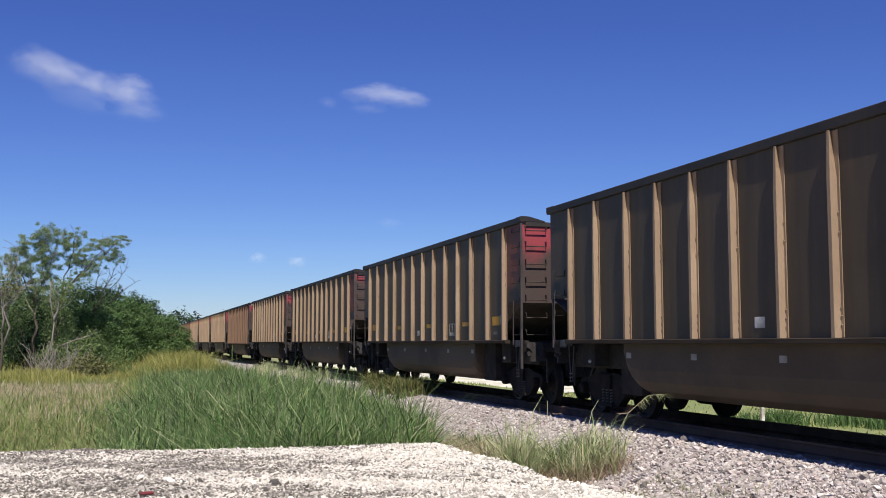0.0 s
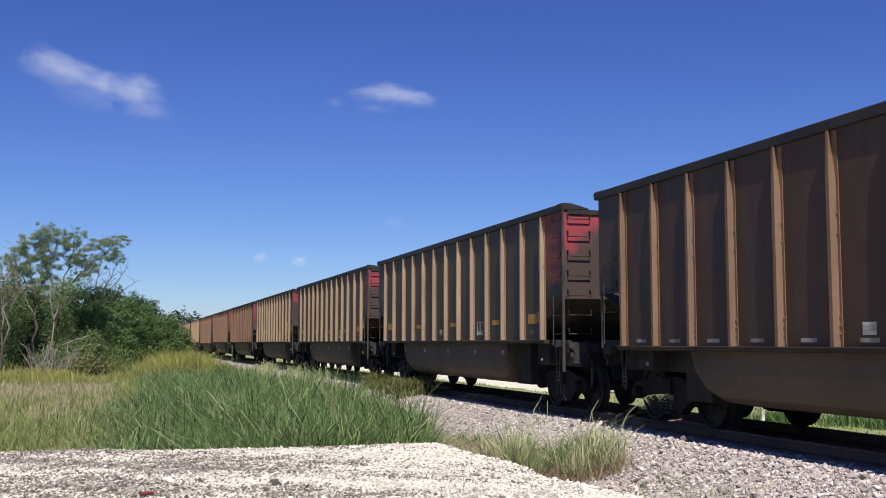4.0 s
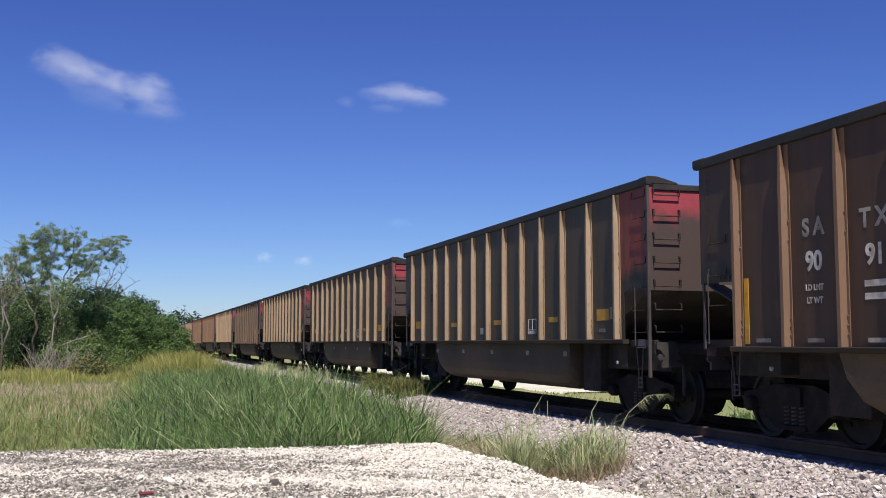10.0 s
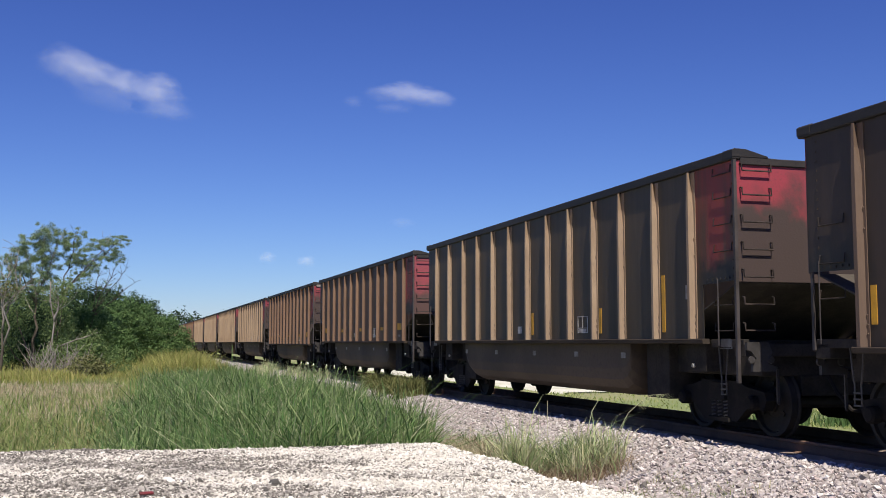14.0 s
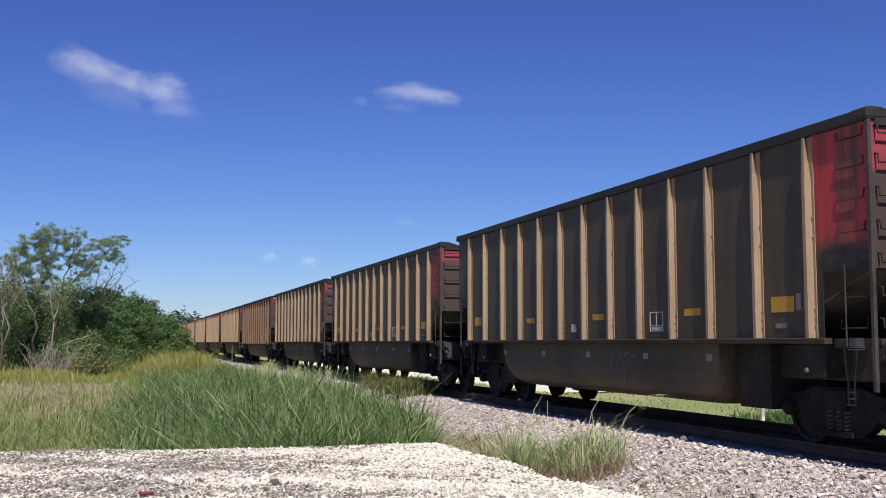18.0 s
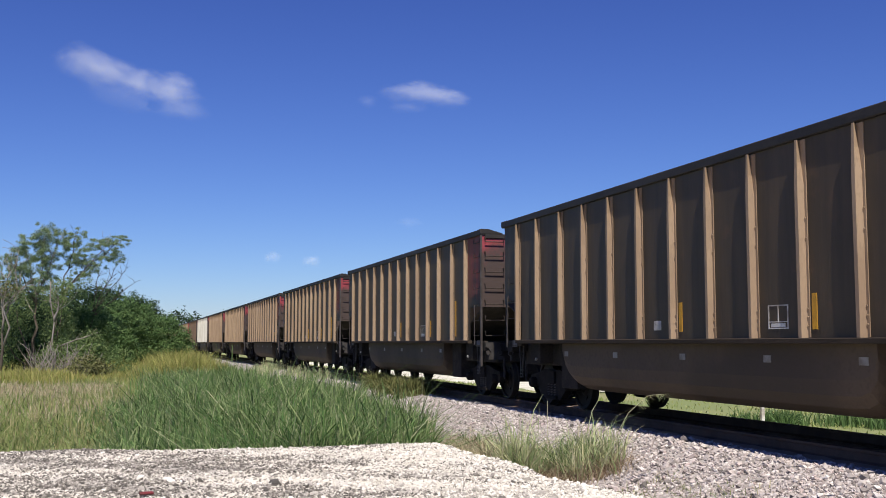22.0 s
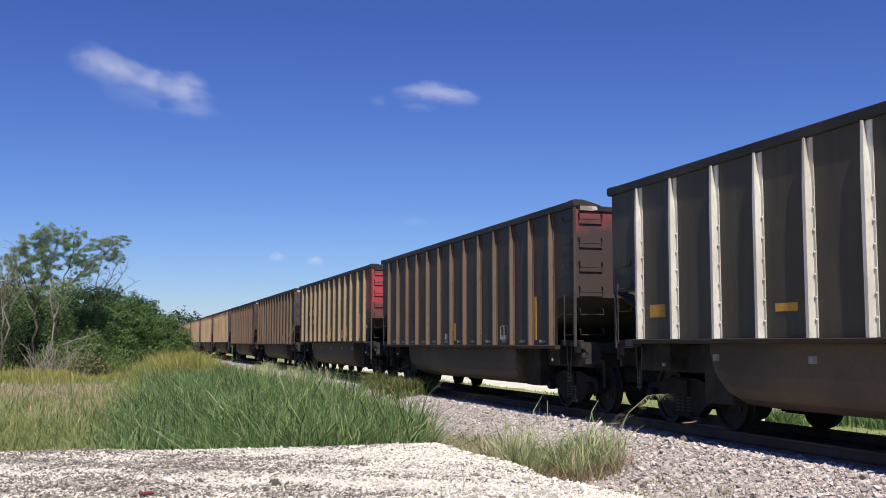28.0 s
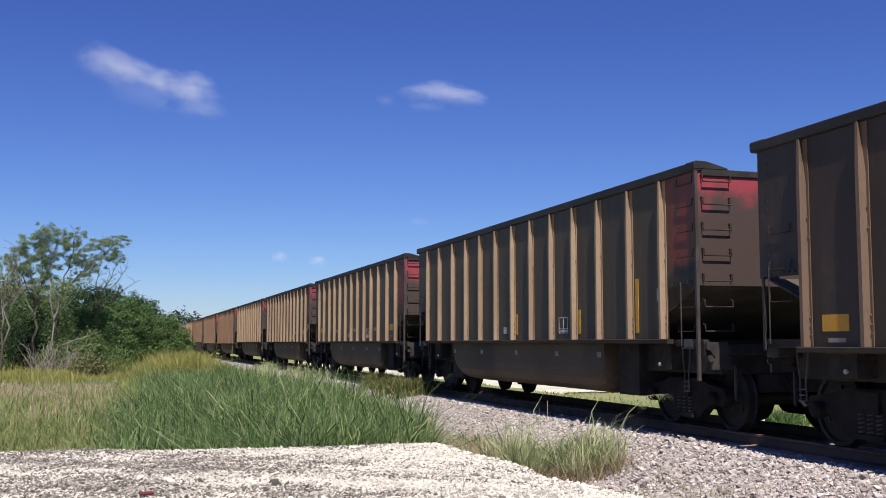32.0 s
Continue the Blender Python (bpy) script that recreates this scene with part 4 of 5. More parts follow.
letter(TRAIN[11], "SA", RIBS_OF[11][2] + 0.40, 3.0, 0.30, "black", 0.003)
bars(TRAIN[11], RIBS_OF[11][2] + 0.38, 2.42, 0.28, 0.22, 1, "black")
bars(TRAIN[30], bay_mid(30, 2), 2.02, 0.34, 0.09, 2, "bracket")
part("yellow_bar", plate_mesh("yellow_bar", 0.16, 0.5, M["faint_yellow"]), TRAIN[18], near_side(RIBS_OF[18][12] + 0.28, 2.05), "faded dull yellow bar")
for n, y, z, w, h, x, mat in ((3, 6.75, 3.2, 0.5, 0.8, -HALF, "white"), (18, 3.0, 0.92, 2.4, 0.45, -1.46, "spray"), (18, bay_mid(18, 7) + 0.1, 1.62, 0.36, 0.42, -HALF, "white"),
                              (18, bay_mid(18, 10) + 0.05, 1.75, 0.5, 0.6, -HALF, "spray"), (19, -1.15, 0.92, 0.7, 0.42, -1.46, "spray"), (8, -0.1, 1.75, 0.5, 0.5, -HALF, "spray"),
                              (20, 0.6, 1.7, 1.6, 0.5, -HALF, "black"), (21, 1.2, 0.98, 1.4, 0.3, -1.46, "spray")):
    scrawl(TRAIN[n], y, z, w, h, n, mat, 0.016 if x == -HALF else 0.004, x)

# ---- grass ----
def blades(name, xy, height, width, bend, material, label, seed=1, base=land, droop=0.0, category="grass", vary=0.17):
    """Many curved blades, each a folded strip of four rungs."""
    r = np.random.default_rng(seed)
    n = len(xy)
    h = np.broadcast_to(height, n) * np.exp(r.normal(0, vary, n))
    w = np.broadcast_to(width, n) * r.uniform(0.6, 1.3, n)
    a = r.uniform(0, 6.283, n)
    b = np.abs(r.normal(0, bend, n)) * h
    z0 = base(xy[:, 0], xy[:, 1]) - 0.03
    face = r.uniform(0, 6.283, n)
    wx, wy = np.cos(face) * w / 2, np.sin(face) * w / 2
    out = []
    for k, wk in ((0.0, 0.8), (0.4, 1.0), (0.75, 0.7), (1.0, 0.08)):
        lift = h * (k - droop * max(0.0, k - 0.55) ** 2 * 2.2)
        cx, cy = xy[:, 0] + np.cos(a) * b * k * k, xy[:, 1] + np.sin(a) * b * k * k
        for sgn in (-1, 1):
            out.append(np.stack([cx + sgn * wx * wk, cy + sgn * wy * wk, z0 + lift], -1))
    v = np.stack(out, 1).reshape(-1, 3)
    q = np.array([[0, 1, 3, 2], [2, 3, 5, 4], [4, 5, 7, 6]])
    f = (q[None] + (np.arange(n) * 8)[:, None, None]).reshape(-1, 4)
    return tagged(new(name, many(name, v, f, material)), label, category, "", "stuff")


def clumped(n, x0, x1, y0, y1, groups, spread_m, seed, power=1.0):
    r = np.random.default_rng(seed)
    c = np.stack([r.uniform(x0, x1, groups), y0 + (y1 - y0) * r.uniform(0, 1, groups) ** power], -1)
    return c[r.integers(0, groups, n)] + r.normal(0, spread_m, (n, 2))


def off_pad(p, limit=0.2):
    return p[pad_mask(p[:, 0], p[:, 1]) < limit]


p = off_pad(clumped(52000, -1.6, 5.6, 14.3, 30.65, 700, 0.24, 21, 1.3))
p = p[np.random.default_rng(20).uniform(0, 1, len(p)) < 0.04 + 0.96 * sstep(-1.5, 0.9, p[:, 0] - 0.02 * p[:, 1])]
p = p[p[:, 0] < np.minimum(0.284 * p[:, 1] + 0.12 * waves(p[:, 0], p[:, 1], 2.0), 5.6)]
tall = 0.32 + 0.26 * sstep(-1.0, 0.6, p[:, 0]) + 0.34 * sstep(0.4, 2.6, p[:, 0]) - 0.10 * sstep(3.0, 5.0, p[:, 0]) + 0.14 * sstep(16, 25, p[:, 1])
tall = tall * (1 + 0.16 * waves(p[:, 0], p[:, 1], 2.6, 6.0))
pick = np.random.default_rng(18).uniform(0, 1, len(p)) < 0.45
blades("tall_grass", p[~pick], tall[~pick], 0.017, 0.36, M["grass_green"], "dense tall green grass beside the gravel", 22, droop=0.35, vary=0.22)
blades("tall_grass", p[pick], tall[pick] * 1.05, 0.019, 0.75, M["grass_green"], "long green grass blades arching over", 221, droop=0.75, vary=0.25)
p = off_pad(clumped(32000, -0.6, 5.9, 27.5, 66, 560, 0.4, 23, 1.2))
p = p[np.random.default_rng(19).uniform(0, 1, len(p)) < sstep(-0.4, 2.6, p[:, 0] - 0.012 * p[:, 1])]
p = p[p[:, 0] < 6.1]
blades("tall_grass", p, 0.86, 0.024, 0.45, M["grass_green"], "dense tall green grass along the ballast bank", 24, droop=0.3)
p = off_pad(clumped(22000, -5.94, 1.3, 14.3, 27.24, 560, 0.35, 25, 1.2))
blades("meadow_grass", p, 0.36, 0.016, 0.5, M["grass_mixed"], "knee-high mixed green and straw-coloured grass", 26, droop=0.3)
p = np.concatenate([off_pad(clumped(2500, -7, 1.4, 25, 40, 160, 0.5, 27)), clumped(6500, -8.5, -0.5, 40.5, 48.5, 170, 0.5, 271)])
blades("dry_grass", p, 0.38, 0.022, 0.35, M["grass_dry"], "dry tan grass in the field", 28)
p = clumped(16000, -9.72, 2.2, 24.5, 63.56, 460, 0.6, 127)
blades("meadow_grass", p, 0.4, 0.024, 0.4, M["grass_mixed"], "green grass strip in the field", 128)
p = np.concatenate([clumped(8500, -8.5, -3.0, 50.5, 60, 90, 0.5, 29), clumped(4500, -3.0, 1.2, 54, 64, 70, 0.5, 290), clumped(6000, -20, 3, 66, 92, 200, 0.7, 291)])
blades("yellow_grass", p, np.concatenate([np.full(8500, 0.72), np.full(4500, 0.5), np.full(6000, 0.9)]), 0.026, 0.35, M["grass_yellow"], "yellow-green tall grass in front of the bushes", 30, droop=0.2)
p = clumped(13000, 1.9, 4.2, 52.5, 68, 90, 0.4, 31)
blades("yellow_grass", p, 1.4, 0.020, 0.4, M["grass_yellow"], "golden feathery tall grass by the track", 32, droop=0.35)
p = clumped(9000, -43.2, 6.48, 85.12, 215.65, 500, 1.2, 33)
blades("field_grass", p, 0.7, 0.12, 0.35, M["grass_mixed"], "rough grass between the bushes", 34)
p = clumped(32000, 13.4, 55, 17.5, 105, 1700, 0.6, 35, 1.9)
p = p[(np.abs(p[:, 0] - 19.0) > 2.0) | (p[:, 1] < 40.4)]
blades("far_field_grass", p, 0.12, 0.045, 0.6, M["far_grass"], "short bright green grass beyond the track", 36)
p = off_pad(clumped(4200, 0.5, 5.2, 13.9, 15.6, 46, 0.16, 141), 0.3)
blades("dry_grass", p, 0.42, 0.012, 0.7, M["grass_dry"], "dead straw at the foot of the tall grass", 142, droop=0.4)
# weeds on the ballast and along the gravel's edge
p = np.concatenate([clumped(700, 5.15, 5.45, 13.8, 14.5, 8, 0.11, 41), clumped(800, 5.85, 6.55, 13.5, 14.5, 14, 0.15, 412)])
blades("weed_grass", p, np.concatenate([np.full(700, 0.74), np.full(800, 0.56)]), 0.015, 0.55, M["weeds"], "arching green and straw-coloured weeds at the foot of the ballast", 42, droop=0.3, vary=0.25)
p = clumped(200, 5.8, 6.4, 13.7, 14.4, 8, 0.12, 413)
blades("weed_grass", p, 0.62, 0.016, 0.7, M["grass_green"], "green grass arching out of the weeds", 414, droop=0.35)
p = clumped(2600, 5.2, 6.4, 13.3, 14.3, 30, 0.16, 43)
blades("weed_grass", p, 0.34, 0.010, 0.9, M["dead_weed"], "brown dead weed stems at the foot of the ballast", 44, droop=0.5)
p = clumped(420, 5.35, 5.75, 16.4, 17.4, 6, 0.12, 415)
blades("weed_grass", p, 0.5, 0.016, 0.7, M["grass_green"], "small green weed clump beside the straw", 416, droop=0.4)
p = clumped(2200, 4.7, 5.6, 14.4, 17.8, 26, 0.16, 45)
blades("weed_grass", p, 0.56, 0.012, 0.5, M["grass_dry"], "straw-coloured weeds at the foot of the ballast", 46, droop=0.4)
p = clumped(1000, 4.4, 6.6, 7.83, 12.4, 46, 0.14, 47)
blades("weed_grass", p, 0.16, 0.010, 0.7, M["grass_mixed"], "small weeds scattered on the stones", 48)
p = np.concatenate([clumped(500, 5.62, 5.94, 9.36, 9.65, 3, 0.10, 49), clumped(300, 4.75, 4.97, 9.08, 9.31, 2, 0.08, 50)])
blades("weed_grass", p, 0.30, 0.013, 0.6, M["grass_green"], "green grass tuft on the stones", 51, droop=0.4)
p = clumped(2300, 7.4, 7.9, 27.6, 33, 9, 0.22, 52)
blades("weed_grass", p, 0.5, 0.022, 0.8, M["olive_weeds"], "olive-brown weeds on the ballast shoulder", 53, base=ballast_h, droop=0.4)
p = clumped(900, 6.8, 7.9, 38, 60, 9, 0.35, 54)
blades("weed_grass", p, 0.5, 0.024, 0.6, M["weeds"], "straw-coloured weeds on the ballast shoulder", 55, base=ballast_h, droop=0.4)
p = np.concatenate([clumped(700, 15.12, 16.2, 22.93, 24.52, 5, 0.2, 56), clumped(900, 16.85, 18.79, 21.11, 23.15, 7, 0.25, 57)])
blades("far_weeds", p, 0.34, 0.03, 0.5, M["leaf_mid"], "leafy green weeds beyond the track", 58, category="weeds")


def stalk(x, y, z, tip, label, head=True):
    """A single seeding grass stem with a drooping head of small spikes."""
    thing = tagged(new("grass_stalk"), label, "grass stalk")
    thing.matrix_basis = pose(x, y, z)
    b = Vector(tip)
    bow = Vector((b.x * 0.45, b.y * 0.45, b.z * 1.12))
    pts = [bow * (2 * k * (1 - k)) + b * k * k for k in (0, 0.25, 0.5, 0.75, 1)]
    part("stem", Shape().tube(pts, [0.005, 0.004, 0.0035, 0.003, 0.002], 5).mesh("stem", M["weeds"]), thing)
    if not head:
        return thing
    r = random.Random(5)
    s = Shape()
    for k in range(110):
        u = 0.60 + 0.40 * k / 110
        i = min(3, int(u * 4))
        c = pts[i].lerp(pts[i + 1], u * 4 - i)
        d = ((b - bow).normalized() * 0.8 + Vector((r.uniform(-0.6, 0.6), r.uniform(-0.6, 0.6), r.uniform(-0.9, 0.35)))) * 0.085
        q = Vector((d.y, -d.x, 0)).normalized() * 0.004
        s.add([c - q, c + q, c + d + q * 0.2, c + d - q * 0.2], [(0, 1, 2, 3)])
    part("seed_head", s.mesh("seed_head", M["weeds"]), thing, None, "feathery yellow-green seed head")
    return thing


stalk(5.66, 12.37, -0.62, (0.84, -0.42, 1.25), "tall leaning grass stem with a yellow-green seed head")
stalk(5.72, 14.0, -0.70, (0.02, 0.05, 1.15), "thin upright dry grass stem beside the weeds", False)
twig = Shape().tube([(0, 0, -0.02), (0.02, 0, 0.10), (0.0, 0.01, 0.22)], [0.004, 0.003, 0.002], 5).tube([(0.015, 0, 0.06), (0.05, 0.01, 0.16)], [0.003, 0.001], 5).mesh("twig", M["dead_wood"])
tw = tagged(new("twig", twig), "thin dry twig standing in the white gravel", "twig")
tw.matrix_basis = pose(2.69, 8.45, 0.02)
can = Shape().lathe([(-0.055, 0.0), (-0.055, 0.02), (-0.045, 0.023), (0.045, 0.023), (0.055, 0.018), (0.055, 0.0)], "x", 14).mesh("litter", M["red_litter"], smooth=False)
lit = tagged(new("crushed_can", can), "crushed red drink can lying in the gravel", "litter")
lit.matrix_basis = pose(0.21, 9.1, 0.045, 0, 0, 10) @ Matrix.Diagonal((1, 1, 0.6, 1))
rock = tagged(new("stone", many("stone", ICO_V * np.array([0.058, 0.045, 0.036]), ICO_F, M["dark_stone"])), "dark grey stone lying on the white gravel", "stone")
rock.matrix_basis = pose(1.29, 9.4, 0.055)
post_thing = tagged(new("marker_post"), "short white marker post beyond the track", "marker post")
post_thing.matrix_basis = pose(15.0, 22.9, LOW - 0.05)
part("post", Shape().box(-0.045, 0.045, -0.045, 0.045, 0, 0.95).mesh("post", M["white"], 0.008), post_thing)
part("post_cap", Shape().box(-0.055, 0.055, -0.055, 0.055, 0.95, 0.98, (0.6, 0.6)).mesh("post_cap", M["white"], 0.004), post_thing)


# ---- trees and bushes ----
def bearing(deg, dist):
    """A place on the ground, degrees to the right of the track's line and metres from the camera."""
    return dist * math.sin(radians(deg)), dist * math.cos(radians(deg))


def leaf_cloud(lobes, count, size, seed, hollow=0.45):
    """Small leaf faces gathered in lobes (x, y, z, rx, ry, rz): denser towards the outside, uneven and with gaps."""
    r = np.random.default_rng(seed)
    vol = np.array([l[3] * l[4] * l[5] for l in lobes]) ** 0.7
    which = r.choice(len(lobes), count, p=vol / vol.sum())
    L = np.array(lobes)[which]
    d = r.normal(0, 1, (count, 3))
    d /= np.linalg.norm(d, axis=1)[:, None]
    bump = 1 + 0.22 * np.sin(d[:, 0] * 5 + which) * np.cos(d[:, 2] * 6 + which * 2) + 0.16 * np.sin(d[:, 1] * 9 + d[:, 2] * 7 + which)
    rad = (hollow + (1 - hollow) * r.uniform(0, 1, count) ** 0.5) * bump
    c = L[:, :3] + d * L[:, 3:] * rad[:, None]
    # sprays: gather the leaves about a few hundred twigs
    twigs = c[r.integers(0, count, max(40, count // 14))]
    c = c * 0.35 + twigs[r.integers(0, len(twigs), count)] * 0.0 + c * 0.65 + r.normal(0, size * 0.5, (count, 3))
    u = r.normal(0, 1, (count, 3))
    u /= np.linalg.norm(u, axis=1)[:, None]
    nrm = d * 0.6 + r.normal(0, 0.6, (count, 3)) + np.array([0, 0, 0.5])
    w = np.cross(u, nrm)
    w /= np.linalg.norm(w, axis=1)[:, None] + 1e-9
    u = np.cross(nrm, w)
    u /= np.linalg.norm(u, axis=1)[:, None] + 1e-9
    s = size * np.exp(r.normal(0, 0.3, count))[:, None]
    v = np.stack([c - u * s * 0.55, c + w * s * 0.34, c + u * s * 0.6, c - w * s * 0.3], 1).reshape(-1, 3)
    return v, np.arange(count * 4).reshape(-1, 4)


def limb(s, a, b, r0, r1, rnd, wob=0.12, n=5):
    a, b = Vector(a), Vector(b)
    ln = (b - a).length
    pts = [a.lerp(b, k / n) + Vector((rnd.uniform(-1, 1), rnd.uniform(-1, 1), rnd.uniform(-0.5, 0.8))) * ln * wob * math.sin(k / n * 3.14) for k in range(n + 1)]
    s.tube(pts, [r0 + (r1 - r0) * k / n for k in range(n + 1)], 6)
    return pts


def bush(deg, dist, lobes, count, size, material, label, seed, category="bush", name="bush"):
    """lobes: (across, along, height, across radius, along radius, upright radius) about the foot."""
    x, y = bearing(deg, dist)
    thing = tagged(new(name), label, category)
    thing.matrix_basis = pose(x, y, LOW - 0.05)
    rnd = random.Random(seed)
    for l in lobes:
        s = Shape()
        limb(s, (l[0] * 0.25, l[1] * 0.25, 0), (l[0], l[1], l[2]), 0.07, 0.02, rnd)
        part("stem", s.mesh("stem", M["bark"], smooth=True), thing)
    v, f = leaf_cloud(lobes, count, size, seed)
    part("crown", many("crown", v, f, material), thing)
    return thing


def tree(deg, dist, tops, lobes, count, size, material, label, seed, bark="bark", name="tree"):
    x, y = bearing(deg, dist)
    thing = tagged(new(name), label, "tree")
    thing.matrix_basis = pose(x, y, LOW - 0.05)
    rnd = random.Random(seed)
    s = Shape()
    trunk = limb(s, (0, 0, 0), tops[0], 0.10 if bark == "bark" else 0.045, 0.04, rnd, 0.025)
    part("trunk", s.mesh("trunk", M[bark], smooth=True), thing)
    for tp in tops[1:]:
        arm = Shape()
        base = trunk[rnd.choice((2, 3, 3, 4))]
        pts = limb(arm, base, tp, 0.07, 0.018, rnd, 0.07)
        for k in range(12):
            q = pts[rnd.choice((2, 3, 4, 5))]
            limb(arm, q, q + Vector((rnd.uniform(-1, 1), rnd.uniform(-1, 1), rnd.uniform(0.1, 1.2))) * 1.0, 0.02, 0.007, rnd, 0.1, 3)
        part("limb", arm.mesh("limb", M["dead_wood"], smooth=True), thing)
    if count:
        v, f = leaf_cloud(lobes, count, size, seed, 0.2)
        part("crown", many("crown", v, f, material), thing)
    return thing


def open_tree(deg, dist, stems, limbs, clusters, leaves, size, material, label, seed):
    """A thin-crowned tree. stems and limbs: (foot, tip, foot radius, bark); clusters: (across, height, radius, upright radius) of leaves on the twigs."""
    x, y = bearing(deg, dist)
    thing = tagged(new("tree"), label, "tree")
    thing.matrix_basis = pose(x, y, LOW - 0.05)
    rnd = random.Random(seed)
    for name, rows in (("trunk", stems), ("limb", limbs)):
        for (fx, fz), (tx, tz), r0, bark in rows:
            arm = Shape()
            depth = rnd.uniform(-0.5, 0.5) if name == "limb" else 0.0
            pts = limb(arm, (fx, 0, fz), (tx, depth, tz), r0, r0 * 0.35, rnd, 0.035, 7)
            for k in range(9 if name == "limb" else 5):
                q = pts[rnd.choice((3, 4, 5, 6, 7))]
                limb(arm, q, q + Vector((rnd.uniform(-0.7, 0.8), rnd.uniform(-0.7, 0.7), rnd.uniform(0.1, 1.0))) * 0.85, r0 * 0.32, 0.006, rnd, 0.12, 3)
            part(name, arm.mesh(name, M[bark], smooth=True), thing)
    lobes = []
    for cx, cz, rr, rz in clusters:
        for k in range(40):
            a, far = rnd.uniform(0, 6.283), 1.45 * math.sqrt(rnd.uniform(0.0, 1.0))
            lobes.append((cx + far * rr * math.cos(a), rnd.uniform(-0.7, 0.7), cz + far * rz * math.sin(a), rr * rnd.uniform(0.15, 0.4), rr * 0.4, rz * rnd.uniform(0.1, 0.32)))
    v, f = leaf_cloud(lobes, leaves, size, seed, 0.1)
    part("crown", many("crown", v, f, material), thing)
    return thing


# the leaning thin-crowned tree and its neighbours
open_tree(-4.42, 69.0, [((0.1, 0), (0.2, 5.2), 0.13, "bark"), ((1.0, 0), (1.75, 5.4), 0.09, "bark")],
          [((0.2, 4.6), (0.6, 8.5), 0.07, "dead_wood"), ((0.2, 4.9), (-0.5, 7.6), 0.06, "dead_wood"), ((0.2, 4.4), (-1.2, 7.2), 0.05, "bark"), ((0.25, 5.0), (1.4, 8.3), 0.06, "dead_wood"),
           ((1.6, 5.0), (2.4, 8.8), 0.05, "bark"), ((1.7, 5.2), (4.2, 8.1), 0.06, "dead_wood"), ((1.75, 5.3), (4.9, 8.4), 0.05, "bark"), ((1.6, 4.6), (3.4, 7.4), 0.05, "dead_wood"),
           ((0.15, 3.8), (-1.7, 6.8), 0.04, "dead_wood")],
          [(0.55, 8.2, 1.0, 0.8), (-0.3, 7.3, 0.95, 0.75), (-1.0, 7.1, 0.6, 0.5), (1.35, 8.0, 0.8, 0.7), (2.3, 8.6, 0.5, 0.4), (0.35, 6.6, 0.85, 0.6), (3.3, 7.2, 0.75, 0.6), (4.0, 7.9, 0.8, 0.5),
           (4.8, 8.3, 0.55, 0.4), (2.7, 6.8, 0.55, 0.45), (2.0, 7.5, 0.45, 0.5), (2.6, 5.8, 0.5, 0.4), (4.8, 7.3, 0.4, 0.25), (-1.6, 6.5, 0.45, 0.6), (-0.2, 5.6, 0.9, 0.7), (1.0, 5.4, 0.8, 0.7)],
          76000, 0.052, M["leaf_feather"], "slim grey-barked tree with a thin open pale green crown", 61)
tree(-3.3, 65.0, [(-0.35, 0, 5.6), (0.1, 0, 4.9)], [(0.4, 0, 5.2, 0.8, 0.7, 0.7)], 700, 0.09, M["leaf_pale"], "pale dead tree trunk with a few leaves", 62, "dead_wood")
open_tree(-2.0, 71.5, [((0.2, 0), (0.6, 4.2), 0.07, "bark")],
          [((0.6, 4.0), (2.6, 6.9), 0.04, "bark"), ((0.6, 4.1), (2.0, 7.1), 0.04, "bark"), ((0.6, 3.8), (3.1, 6.0), 0.04, "bark"), ((0.5, 3.9), (0.9, 6.6), 0.04, "bark"), ((0.6, 3.6), (1.5, 6.4), 0.035, "bark")],
          [(1.5, 5.6, 0.5, 0.4)], 260, 0.08, M["leaf_pale"], "bare grey branches of a dead tree among the bushes", 63)
tree(-5.86, 65.5, [(0.2, 0, 4.4), (0.8, 0.2, 7.4), (-0.6, 0, 7.0), (0.4, 0, 6.2), (1.0, 0, 5.2)], [(0.2, 0, 5.2, 0.9, 0.9, 0.8)], 660, 0.095, M["leaf_olive"], "nearly bare reddish-grey tree at the field's edge", 64, "bark")
# a pale dead branch leaning out of the undergrowth
lean = Shape()
pts = limb(lean, (0, 0, 0), (2.0, 0.2, 0.75), 0.055, 0.02, random.Random(81), 0.03)
for k in (2, 3, 4):
    limb(lean, pts[k], pts[k] + Vector((0.35, 0.1, 0.4)), 0.02, 0.006, random.Random(82 + k), 0.1, 3)
bx, by = bearing(-3.05, 64.0)
fallen = tagged(new("dead_branch"), "bleached dead branch leaning out of the undergrowth", "branch")
fallen.matrix_basis = pose(bx, by, LOW - 0.05)
prop = Shape()
limb(prop, (0.1, 0, 0), (0.05, 0, 2.1), 0.05, 0.04, random.Random(83), 0.03)
part("stem", prop.mesh("stem", M["bark"], smooth=True), fallen)
part("branch", lean.mesh("branch", M["dead_wood"], smooth=True), fallen, pose(0, 0, 1.95))
